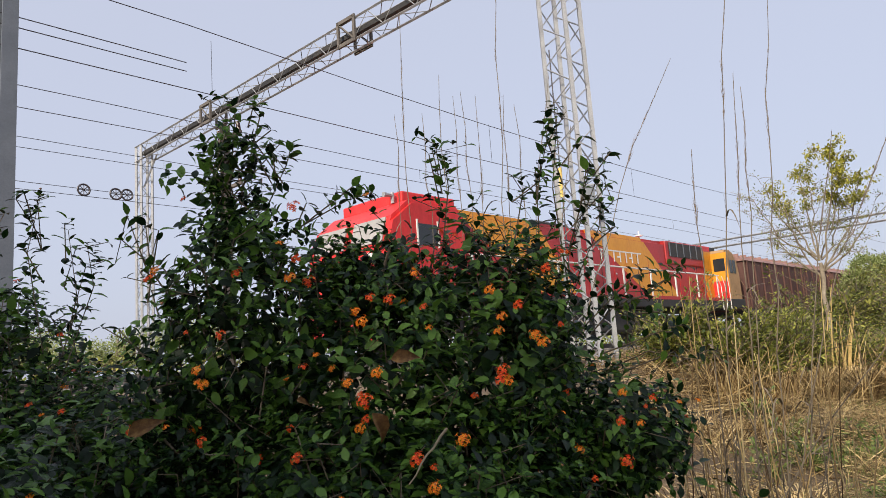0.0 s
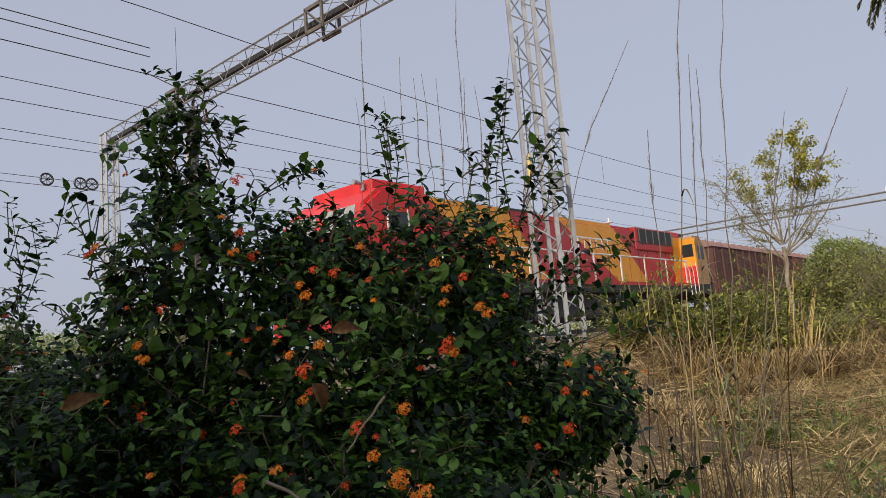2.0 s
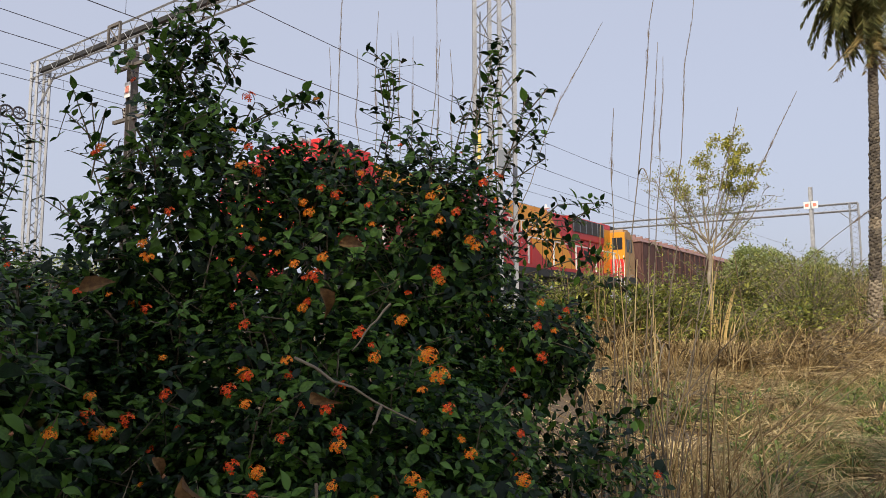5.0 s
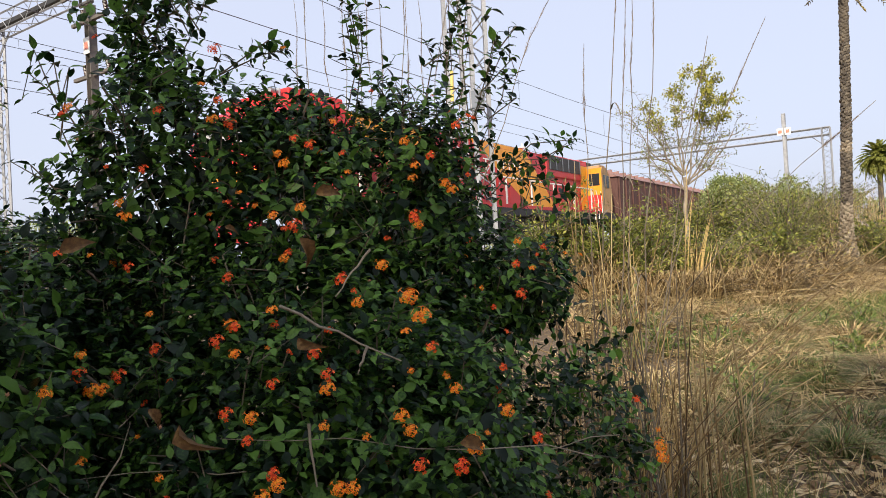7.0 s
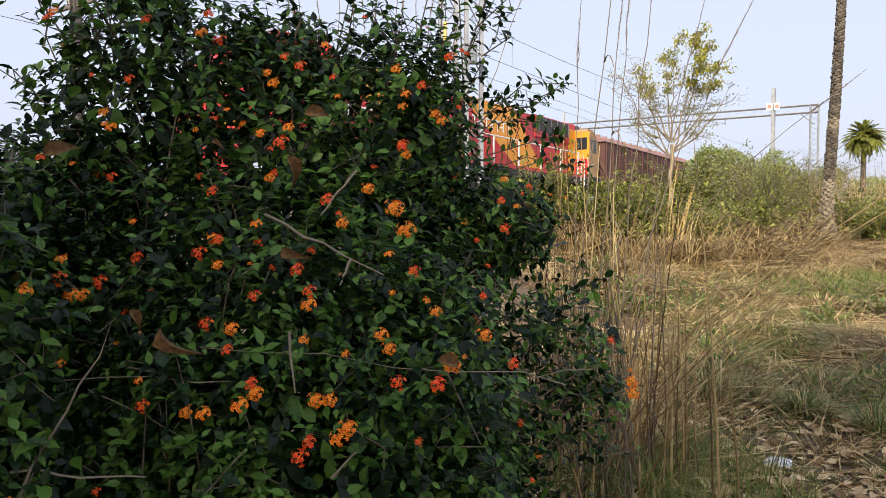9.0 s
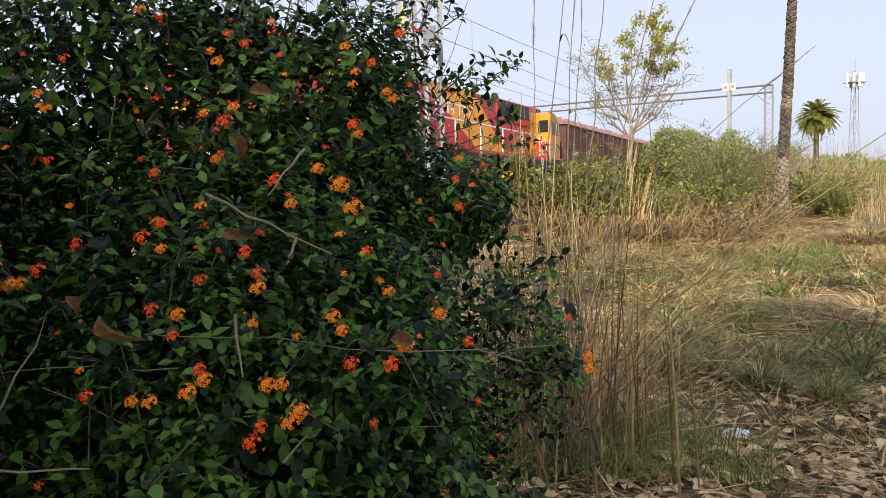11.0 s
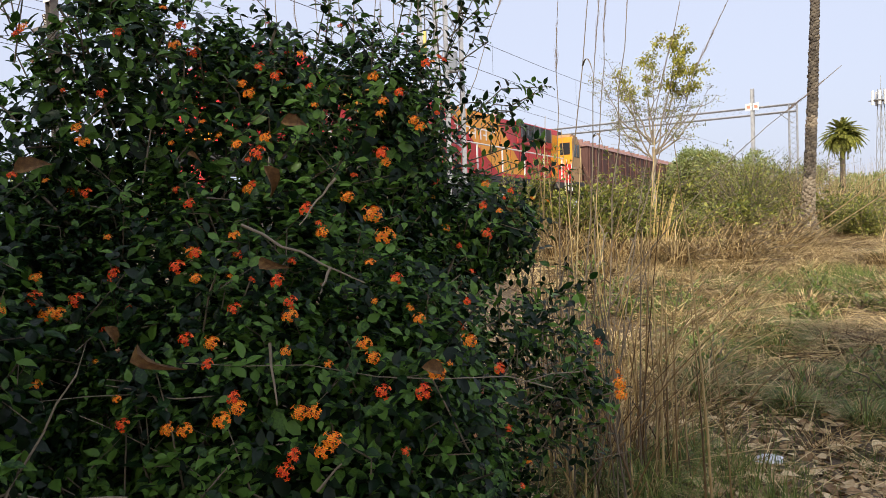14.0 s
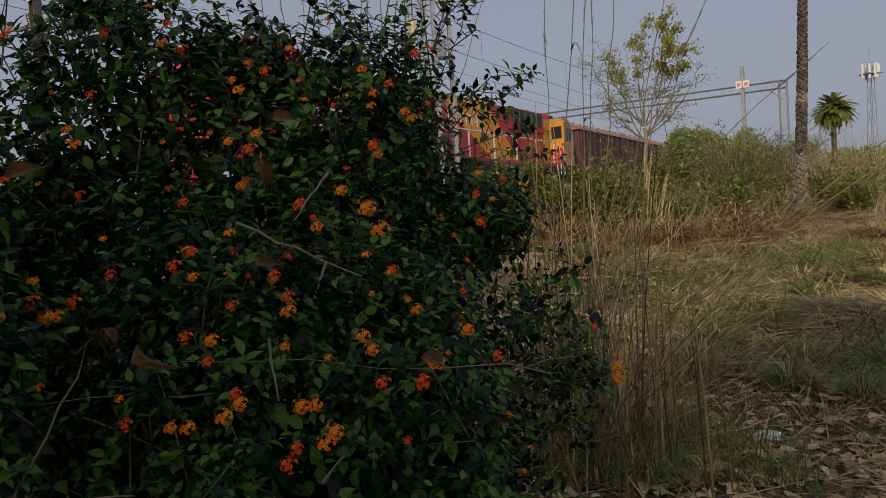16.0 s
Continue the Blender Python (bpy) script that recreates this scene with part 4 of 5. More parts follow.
    for mat, kinds in ((M_PETAL_Y, 3), (M_PETAL_R, 2)):
        for k in range(kinds):
            nf = 13
            ph = np.arange(nf) * 2.39996
            zz = 1 - np.arange(nf) / nf * 0.8
            dirs = np.stack([np.sqrt(1 - zz * zz) * np.cos(ph), np.sqrt(1 - zz * zz) * np.sin(ph), zz], 1) + rng.normal(size=(nf, 3)) * 0.12
            cen = dirs * np.array([0.58, 0.58, 0.2])
            pet_v, pet_f = [], []
            for lobe in range(5):
                a = lobe * 2 * math.pi / 5
                o = len(pet_v)
                pet_v += [(0, 0, 0), (0.15 * math.cos(a - 0.5), 0.15 * math.sin(a - 0.5), 0.03), (0.25 * math.cos(a), 0.25 * math.sin(a), 0.0), (0.15 * math.cos(a + 0.5), 0.15 * math.sin(a + 0.5), 0.03)]
                pet_f += [(o, o + 1, o + 2), (o, o + 2, o + 3)]
            fw = np.cross(dirs, rng.normal(size=(nf, 3)))
            v, f = scatter(pet_v, pet_f, cen, fw, dirs, rng.uniform(0.8, 1.15, nf))
            v2, f2 = scatter([(0, 0.03, 0), (0, -0.03, 0), (1, 0.05, 0), (1, -0.05, 0)], [(0, 1, 3), (0, 3, 2)], np.tile([[0, 0, -0.15]], (nf, 1)), cen + [0, 0, 0.15], dirs + 0.1, np.linalg.norm(cen + [0, 0, 0.15], axis=1))
            v, f = join([(v, f), (v2, f2)])
            heads.append((mat, v, f))
    meshes = []
    for mat, v, f in heads:
        o = raw("flower_head", v, f, mat, t)
        meshes.append(o)
    used = set()

    def flower(p, dirn, kind, q):
        if kind in used:
            o = new("flower_head", meshes[kind].data)
            o.parent = t
        else:
            o = meshes[kind]
            used.add(kind)
        o.matrix_basis = Matrix.Translation(p) @ Vector(dirn).to_track_quat("Z", "Y").to_matrix().to_4x4() @ Matrix.Diagonal((q, q, q, 1))
        tagged(o, "clustered orange-yellow flower head" if kind < 3 else "clustered red-orange flower head")

    # the heads that stand out most, at their own places (x, depth, z)
    for x, y, z, kind in ((0.0, 1.36, 1.58, 0), (-0.02, 1.30, 1.62, 1), (-0.31, 1.77, 1.79, 3), (-0.49, 1.81, 1.55, 1), (-0.82, 1.70, 1.46, 3), (-0.79, 1.70, 1.42, 0), (0.20, 2.05, 1.31, 3), (-0.36, 1.52, 1.20, 0), (-0.33, 1.54, 1.22, 1),
                          (0.07, 1.52, 1.24, 4), (0.10, 1.52, 1.28, 2), (-0.90, 2.12, 1.73, 0), (0.65, 1.98, 1.13, 2), (0.65, 1.97, 1.10, 2), (-0.01, 2.18, 1.83, 3), (0.0, 2.2, 1.80, 1), (0.39, 2.85, 1.68, 3), (-0.57, 2.08, 2.34, 3), (-0.14, 1.44, 1.15, 0), (-0.12, 1.44, 1.17, 1)):
        flower((x, y, z), (0.1 * x, -0.8, 0.6), kind, 0.032)
    for places, kinds in ((((-0.23, 1.66, 1.40), (-0.40, 1.62, 1.35), (-0.48, 1.54, 1.18), (-0.44, 1.53, 1.18), (-0.20, 1.55, 1.20), (-0.17, 1.55, 1.20), (-0.06, 1.64, 1.33), (-0.04, 1.62, 1.30), (0.10, 1.61, 1.27), (0.07, 1.67, 1.38), (-0.10, 1.87, 1.68), (-0.82, 1.97, 1.89), (-0.80, 1.97, 1.85), (-0.40, 2.07, 2.02), (-0.38, 2.06, 1.99), (0.11, 2.16, 1.90), (0.09, 2.16, 1.92), (-0.03, 2.19, 2.06), (-0.58, 2.06, 2.13), (-0.39, 1.92, 1.83), (-0.32, 1.95, 1.85), (-0.01, 2.14, 1.94), (-0.77, 1.71, 1.42), (-1.00, 2.08, 2.19), (-0.00, 2.16, 1.98), (0.19, 1.68, 1.32), (-0.16, 1.77, 1.59)), (0, 1, 2)),
                          (((0.02, 1.76, 1.47), (-0.26, 1.69, 1.48), (-0.23, 1.67, 1.43), (0.26, 1.68, 1.25), (-0.02, 1.58, 1.23), (-0.45, 1.71, 1.55), (-0.49, 1.69, 1.52), (-0.64, 1.71, 1.51), (-0.73, 1.71, 1.45), (-0.20, 1.80, 1.65), (-0.77, 1.89, 1.71), (-0.48, 1.78, 1.67), (-0.31, 2.11, 2.05), (-0.01, 2.05, 1.81), (-0.54, 2.10, 2.12), (-0.71, 2.00, 2.15), (-0.75, 1.97, 1.98), (0.31, 2.28, 1.66), (0.30, 2.13, 1.57), (0.05, 2.18, 2.01), (-0.58, 1.56, 1.19), (-0.21, 1.51, 1.12), (-0.23, 1.50, 1.09), (-0.34, 1.55, 1.24), (-0.46, 1.63, 1.36), (0.14, 2.28, 2.12), (-0.21, 2.59, 2.32)), (3, 4))):
        for i, q in enumerate(places):
            flower(q, (0.2 * q[0], -0.8, 0.6), kinds[i % len(kinds)], rng.uniform(0.024, 0.032))
    heads_at = rng.permutation(len(tips))
    count = 0
    for i in heads_at:
        p = tips[i]
        if out[i][1] > 0.15 or p[2] < 0.5 or count > 220:
            continue
        if rng.random() < 0.5 and p[2] < 1.2:
            continue
        high = p[2] > 1.9
        kind = int(rng.choice(5, p=(0.1, 0.1, 0.1, 0.35, 0.35) if high else (0.24, 0.2, 0.18, 0.2, 0.18)))
        flower(p + d[i] * 0.03 + np.array([0, -0.06, 0.02]), d[i] + np.array([0, -0.7, 0.5]), kind, rng.uniform(0.012, 0.026))
        count += 1
    # spent and unopened heads
    bv, bf = scatter([(0, 0.4, 0), (0, -0.4, 0.2), (0, 0, -0.4), (0.9, 0, 0)], [(0, 1, 3), (1, 2, 3), (2, 0, 3)], np.zeros((12, 3)), rand_dirs(12, rng) + [0, 0, 0.6], rand_dirs(12, rng), np.full(12, 0.5))
    me = None
    for i in heads_at[-110:]:
        if me is None:
            o = raw("bud_head", bv, bf, M_BUD, t, "faded pinkish bud head")
            me = o.data
        else:
            o = new("bud_head", me)
            o.parent = t
            tagged(o, "faded pinkish bud head")
        q = rng.uniform(0.012, 0.022)
        o.matrix_basis = Matrix.Translation(Vector(tips[i] + d[i] * 0.02)) @ Matrix.Diagonal((q, q, q, 1))
    return t


lantana()

# ---- tall reeds ----
def reed(x, y, h, lean, az, plume, rng, mat=M_REED, r=0.0052, blades=3, label="tall dry reed stalk with a feathery plume", bow=1.8):
    t = thing("reed", Matrix.Translation(spot(x, y, -0.02)), label, "reed", "tall dry reeds")
    s = np.linspace(0, 1, 14)
    off = lean * h * s ** bow
    p = np.stack([off * math.cos(az), off * math.sin(az), h * s * (1 - 0.12 * lean * s)], 1) + np.concatenate([np.zeros((1, 3)), rng.normal(size=(13, 3)) * 0.0025 * h])
    v, f = tube(p, np.linspace(r, 0.0016, 14), 6)
    raw("stalk", v, f, mat, t)
    if plume:
        n = 120
        k = 1 - plume * rng.random(n)
        i = np.clip(k * 13, 0, 12.99)
        a = i.astype(int)
        q = p[a] + (p[a + 1] - p[a]) * (i - a)[:, None]
        tan = p[a + 1] - p[a]
        tan /= np.linalg.norm(tan, axis=1)[:, None]
        fw = tan * 1.0 + rand_dirs(n, rng) * 0.15
        ln = rng.uniform(0.04, 0.12, n) * (1.15 - (k - (1 - plume)) / plume)
        v, f = scatter(BLADE_V, BLADE_F, q, fw, rand_dirs(n, rng), np.stack([ln, np.full(n, 0.0022), ln * 0.3], 1))
        raw("plume", v, f, M_PLUME, t, "brownish feathery plume")
    for _ in range(blades):
        i = rng.integers(3, 9)
        a = rng.uniform(0, 6.3)
        ln = rng.uniform(0.25, 0.6)
        ss = np.linspace(0, 1, 7)
        c = p[i] + np.stack([math.cos(a) * ln * ss * 0.7, math.sin(a) * ln * ss * 0.7, ln * (0.55 * ss - 0.95 * ss ** 2)], 1)
        side = np.array([-math.sin(a), math.cos(a), 0.2]) * 0.006
        w = (1 - ss ** 2)[:, None]
        v = np.concatenate([c - side * w, c + side * w])
        f = [(j, j + 1, j + 8, j + 7) for j in range(6)]
        raw("blade", v, f, mat, t)
    return t


rr = np.random.default_rng(5)
for x, y, h, lean, az, pl in ((1.06, 4.30, 4.20, 0.085, 0.0, 0.26), (1.00, 4.20, 2.95, 0.015, 0.3, 0.16), (1.20, 4.30, 3.45, 0.050, 0.2, 0.24), (1.34, 4.35, 3.90, 0.075, 0.0, 0.26), (1.26, 4.40, 3.40, 0.055, 0.1, 0.20),
                              (1.45, 4.50, 3.10, 0.16, 0.0, 0.22), (1.30, 4.40, 3.25, 0.30, 0.0, 0.20), (0.98, 4.25, 2.75, 0.68, 0.0, 0.12), (0.05, 4.60, 3.75, 0.27, 0.0, 0.20), (-0.12, 4.80, 3.75, 0.12, 0.0, 0.24),
                              (-0.74, 4.80, 4.20, 0.015, 0.0, 0.26), (-0.10, 4.80, 4.60, 0.022, 0.0, 0.30), (-0.48, 4.90, 3.75, 0.012, 0.5, 0.22), (-0.33, 4.85, 3.60, 0.012, 2.8, 0.22), (-0.23, 4.85, 3.58, 0.012, 0.1, 0.22),
                              (-0.06, 4.90, 3.62, 0.015, 0.1, 0.22), (0.03, 4.85, 3.55, 0.015, 0.1, 0.22), (0.10, 4.90, 3.40, 0.10, 0.1, 0.20), (-0.86, 5.20, 3.40, 0.02, 1.4, 0.2), (-0.60, 5.30, 3.50, 0.02, 2.5, 0.2), (-0.28, 5.10, 3.70, 0.015, 2.5, 0.2)):
    reed(x, y, h, lean, az, pl, rr, M_STEM, 0.0058)
# bent reeds fallen across the clearing
for x, y, h, lean, az, bow in ((0.75, 4.4, 3.4, 1.30, 0.05, 1.05), (0.85, 4.45, 3.1, 1.35, 0.03, 1.1), (1.2, 4.3, 1.9, 1.2, 0.25, 1.2), (1.45, 4.1, 1.6, 0.9, 0.2, 1.4), (1.2, 4.2, 1.5, 0.9, -0.2, 1.3), (2.6, 6.4, 1.6, 1.1, 0.4, 1.2), (1.1, 4.0, 1.3, 1.0, 2.6, 1.3), (1.5, 4.3, 1.7, 0.7, 0.6, 1.2)):
    reed(x, y, h, lean, az, 0, rr, M_STRAW, r=0.0065, blades=2, label="bent dry reed stalk arching across the clearing", bow=bow)
# golden reeds by the bank
for k in range(13):
    reed(5.22 + rr.uniform(-0.16, 0.2), 13.5 + rr.uniform(-0.2, 0.2), rr.uniform(1.0, 1.9), rr.uniform(0.05, 0.3), rr.uniform(-0.5, 0.6), 0, rr, M_GOLD, 0.022, 1, "thick golden dry reed stalk")


# dense culms at the foot of the reeds
def culms(name, cx, cy, sx, sy, n, h0, h1, seed, label, mat=M_REED, tilt=0.38):
    rng = np.random.default_rng(seed)
    pieces = []
    for _ in range(n):
        x, y = cx + rng.normal() * sx, cy + rng.normal() * sy
        h, a, lean = rng.uniform(h0, h1), rng.uniform(0, 6.3), abs(rng.normal()) * tilt
        s = np.linspace(0, 1, 5)
        p = np.stack([x + math.cos(a) * lean * h * s ** 1.5, y + math.sin(a) * lean * h * s ** 1.5, float(ground_z(x, y)) - 0.02 + h * s * (1 - 0.3 * lean)], 1)
        pieces.append(tube(p, np.linspace(rng.uniform(0.0035, 0.0085), 0.0018, 5), 4))
    v, f = join(pieces)
    return tagged(raw(name, v, f, mat), label, "reeds", kind="stuff")


culms("reed_culms", 1.22, 4.15, 0.22, 0.30, 120, 0.3, 1.5, 3, "dense dry brown reed culms at the foot of the clump")
culms("reed_culms", 1.5, 4.8, 0.4, 0.5, 50, 0.2, 1.1, 4, "dense dry reed culms at the foot of the clump")
culms("reed_culms", 0.7, 5.3, 0.5, 0.4, 45, 0.4, 1.5, 5, "dry reed culms standing behind the bush")
culms("reed_culms", 1.13, 4.15, 0.20, 0.30, 22, 1.1, 2.3, 13, "tall brown standing reed culms beside the bush", M_REED, 0.12)
culms("reed_culms", 1.25, 4.1, 0.26, 0.30, 11, 0.8, 2.0, 14, "pale standing reed culms beside the bush", M_STRAW, 0.2)
culms("reed_culms", 1.18, 4.05, 0.16, 0.25, 55, 0.4, 1.6, 15, "dark dead reed culms in the heart of the clump", M_STEM, 0.14)
culms("reed_culms", 17.0, 26, 2.6, 2.0, 1500, 1.5, 3.0, 6, "bank of pale standing dry grass", M_STRAW)
culms("reed_culms", 13.4, 18.5, 1.0, 1.6, 300, 0.5, 1.3, 8, "bank of pale standing dry grass", M_STRAW)

# ---- ground cover ----
g = np.random.default_rng(11)


n = 12000
y = 3.0 + 15 * g.random(n) ** 0.9
x = -0.5 + (y * 0.95 + 1.0) * g.random(n)
grass_stuff("fallen_straw", x, y, g.uniform(0.08, 0.5, n), g.uniform(0.004, 0.010, n), g.uniform(0.95, 0.999, n), M_STRAW, "mat of fallen pale straw over the earth", g)
# straw lying in swathes, each with its own lie
for k in range(125):
    cx, cy = 1.5 + 9 * g.random(), 6.5 + 9.5 * g.random()
    if k > 84:
        cy = 12.5 + 6 * g.random()
        cx = cy * g.uniform(0.45, 0.7)
    if cx > 0.8 * cy + 1.5:
        continue
    m = 170
    a0 = g.uniform(0, 6.3)
    px, py = cx + g.normal(size=m) * 0.45, cy + g.normal(size=m) * 0.35
    pos = np.stack([px, py, ground_z(px, py) + 0.02 + 0.13 * g.random(m)], 1)
    aa = a0 + g.normal(size=m) * 0.35
    fw = np.stack([np.cos(aa), np.sin(aa), g.uniform(-0.05, 0.28, m)], 1)
    ln = g.uniform(0.3, 0.95, m)
    v, f = scatter(BLADE_V, BLADE_F, pos, fw, np.array([[0, 0, 1.0]]) + rand_dirs(m, g) * 0.4, np.stack([ln, g.uniform(0.006, 0.016, m), ln * 0.9], 1))
    tagged(raw("straw_swathe", v, f, M_STRAW), "swathe of long fallen straw", "straw", kind="stuff")


def tufts(name, spots, per, r, l0, l1, w, mat, label):
    c = np.repeat(np.array(spots, float), per, 0)
    k = g.normal(size=(len(c), 2)) * r
    m = len(c)
    return grass_stuff(name, c[:, 0] + k[:, 0], c[:, 1] + k[:, 1], g.uniform(l0, l1, m), np.full(m, w) * g.uniform(0.6, 1.3, m), g.uniform(0.5, 0.98, m) if mat is M_STRAW else np.clip(np.abs(g.normal(size=m)) * 0.45, 0, 0.78), mat, label, g)


tufts("green_grass", [(3.2 + g.uniform(-1, 1.8), 6.5 + g.uniform(-1.2, 2.2)) for _ in range(38)], 55, 0.16, 0.08, 0.30, 0.006, M_GRASS, "tufts of green grass in the clearing")
tufts("green_grass", [(4.6 + g.uniform(-1.0, 3.5), 8.5 + g.uniform(-2, 5)) for _ in range(42)], 55, 0.25, 0.06, 0.28, 0.008, M_GRASS, "tufts of green grass in the clearing")
tufts("green_grass", [(1.2 + g.uniform(-0.5, 0.9), 3.9 + g.uniform(-0.5, 0.6)) for _ in range(30)], 50, 0.10, 0.10, 0.40, 0.005, M_GRASS, "green grass among the reed feet")
tufts("green_grass", [(2.4 + g.uniform(-0.6, 1.2), 4.6 + g.uniform(-0.6, 1.2)) for _ in range(36)], 40, 0.10, 0.06, 0.22, 0.004, M_GRASS, "short green grass between fallen leaves")
tufts("green_grass", [(6.9 + g.uniform(-1.6, 1.4), 10.8 + g.uniform(-1.2, 1.4)) for _ in range(45)], 70, 0.22, 0.10, 0.32, 0.010, M_GRASS, "bright green grass at the edge of the clearing")
tufts("straw_tuft", [(4.5 + g.uniform(-2.5, 5), 10 + g.uniform(-4, 6)) for _ in range(50)], 45, 0.22, 0.15, 0.5, 0.008, M_STRAW, "tufts of dry straw grass")

tufts("straw_tuft", [(3.6 + g.uniform(-2.0, 5.5), 7.5 + g.uniform(-2, 7)) for _ in range(80)], 55, 0.16, 0.2, 0.6, 0.011, M_STRAW, "arching tufts of dry straw grass")
tufts("straw_tuft", [(1.6 + g.uniform(-0.8, 1.6), 5.3 + g.uniform(-1, 1.5)) for _ in range(22)], 40, 0.1, 0.12, 0.45, 0.006, M_STRAW, "arching tufts of dry straw grass")
n = 2200
y = 3.2 + 4.4 * g.random(n) ** 1.3
x = 0.3 + (0.3 + y * 0.75) * g.random(n)
pos = np.stack([x, y, ground_z(x, y) + g.uniform(0.012, 0.05, n)], 1)
a = g.uniform(0, 6.3, n)
fw = np.stack([np.cos(a), np.sin(a), g.normal(size=n) * 0.2], 1)
v, f = scatter(LEAF_V, LEAF_T, pos, fw, np.array([[0, 0, 1.0]]) + rand_dirs(n, g) * 0.35, np.stack([g.uniform(0.04, 0.13, n), g.uniform(0.05, 0.13, n), g.uniform(0.05, 0.2, n)], 1))
tagged(raw("fallen_leaves", v, f, M_LITTER), "curled brown fallen leaves on the ground", "fallen leaves", kind="stuff")

# crumpled white plastic scrap
bm = new_bm()
bmesh.ops.create_icosphere(bm, subdivisions=3, radius=1)
for w in bm.verts:
    q = noise.noise(w.co * 2.1) * 0.35 + noise.noise(w.co * 5) * 0.15
    w.co = Vector((w.co.x * 0.085, w.co.y * 0.06, max(w.co.z, -0.4) * 0.035)) * (1 + q)
o = part("plastic_scrap", bm, M_PLASTIC)
o.location = spot(2.345, 4.27, 0.045)
tagged(o, "crumpled white plastic scrap on the straw", "litter")

# ---- shrubs of the bank ----
sr = np.random.default_rng(31)
for k, (x, y, rad, h, mat) in enumerate(((6.0, 14.6, 1.3, 1.15, 0), (7.9, 16.2, 1.5, 1.35, 0), (4.6, 13.9, 1.1, 1.4, 0), (9.5, 18.2, 1.4, 1.9, 0), (8.6, 20.5, 1.9, 1.7, 0), (11.0, 21.5, 1.8, 2.0, 0), (13.9, 20.6, 1.3, 1.2, 0), (3.4, 12.7, 0.9, 1.4, 0), (2.4, 13.2, 0.8, 1.3, 0), (2.9, 12.3, 0.6, 0.8, 1),
                          (6.8, 13.6, 1.1, 0.8, 1), (8.9, 15.6, 1.2, 1.1, 1), (5.3, 13.0, 0.8, 0.6, 1), (12.5, 24.0, 2.0, 2.2, 0), (15.2, 27.0, 2.2, 2.4, 0), (10.2, 24.5, 2.0, 1.8, 0), (6.6, 18.0, 1.5, 1.3, 0), (4.8, 16.0, 1.3, 1.0, 0), (18.5, 33, 2.6, 2.6, 0), (22, 38, 2.8, 2.9, 0), (16.5, 30.5, 2.2, 2.2, 0), (7.4, 14.9, 0.9, 1.0, 1), (13.0, 19.8, 1.2, 1.25, 0), (12.4, 17.8, 0.8, 1.0, 0), (14.6, 21.0, 1.3, 1.2, 0))):
    shrub("bank_shrub", x, y, rad, h * (0.62 if y < 17 else 0.74), sr, M_SHRUBDRY if mat else M_SHRUB, ("olive green scrubby shrub on the railway bank", "dry brown scrub on the railway bank")[mat], leaves=int((5600 + 2600 * rad) * (0.3 if mat else 1)), leaf=(0.06, 0.085, 0.07)[k % 3])


for k in range(26):
    x, y = 3.3 + sr.uniform(-0.9, 3.6), 6.2 + sr.uniform(-0.8, 4.6)
    shrub("weed_plant", x, y, sr.uniform(0.25, 0.55), sr.uniform(0.2, 0.42), sr, M_GRASS, "low green weed in the clearing", "weed", 420, 0.05, "weeds of the clearing")

# tussocks with long arching blades
def tussock(x, y, r, h, green, seed):
    rng = np.random.default_rng(seed)
    t = thing("grass_tussock", Matrix.Translation(spot(x, y, -0.01)), "rank grass tussock with green and straw-dry blades" if green else "dry straw tussock with arching blades", "grass tussock", "tussocks of the clearing")
    for mat, n in ((M_GRASS, int(300 * green)), (M_STRAW, 360 - int(250 * green))):
        if not n:
            continue
        pieces = []
        for _ in range(n):
            a, q, ln = rng.uniform(0, 6.3), r * 0.4 * math.sqrt(rng.random()), h * rng.uniform(0.7, 1.7)
            s = np.linspace(0, 1, 5)
            rr2 = q + r * rng.uniform(0.5, 1.3) * s ** 1.3
            c = np.stack([np.cos(a) * rr2, np.sin(a) * rr2, ln * (s * 1.25 - 0.95 * s ** 2)], 1)
            sd = np.array([-math.sin(a), math.cos(a), 0.0]) * (0.0032 if y < 6.3 else 0.0065)
            w = (1 - s ** 2)[:, None]
            pieces.append((np.concatenate([c - sd * w, c + sd * w]), [(j, j + 1, j + 6, j + 5) for j in range(4)]))
        v, f = join(pieces)
        tagged(raw("blade", v, f, mat, t), kind="stuff")


tz = np.random.default_rng(52)
for k in range(34):
    y = tz.uniform(5.6, 12.5)
    tussock(y * tz.uniform(0.30, 0.78) + 0.3, y, tz.uniform(0.25, 0.5), tz.uniform(0.18, 0.4), (1.0, 0.6, 0.0, 0.3)[k % 4], 200 + k)
for k, (x, y) in enumerate(((1.35, 3.75), (1.55, 4.0), (1.1, 3.85), (1.8, 4.35), (3.1, 5.3), (3.5, 5.0), (3.9, 5.6))):
    tussock(x, y, 0.26, 0.30, 0.9, 300 + k)

for k in range(16):
    tussock(tz.uniform(3.6, 6.6), tz.uniform(6.0, 9.5), tz.uniform(0.25, 0.5), tz.uniform(0.15, 0.35), 1.0, 400 + k)
# dead grass hanging at the foot of the bank
for k, (x, y) in enumerate(((6.8, 13.4), (7.5, 14.3), (8.3, 14.8), (8.9, 15.5), (5.3, 12.9), (5.9, 13.3), (2.9, 12.0), (3.9, 12.2), (10.2, 17.0), (14.2, 22.0), (9.5, 16.2), (4.5, 12.6))):
    tussock(x, y, tz.uniform(0.5, 0.8), tz.uniform(0.6, 0.95), 0.0, 500 + k)

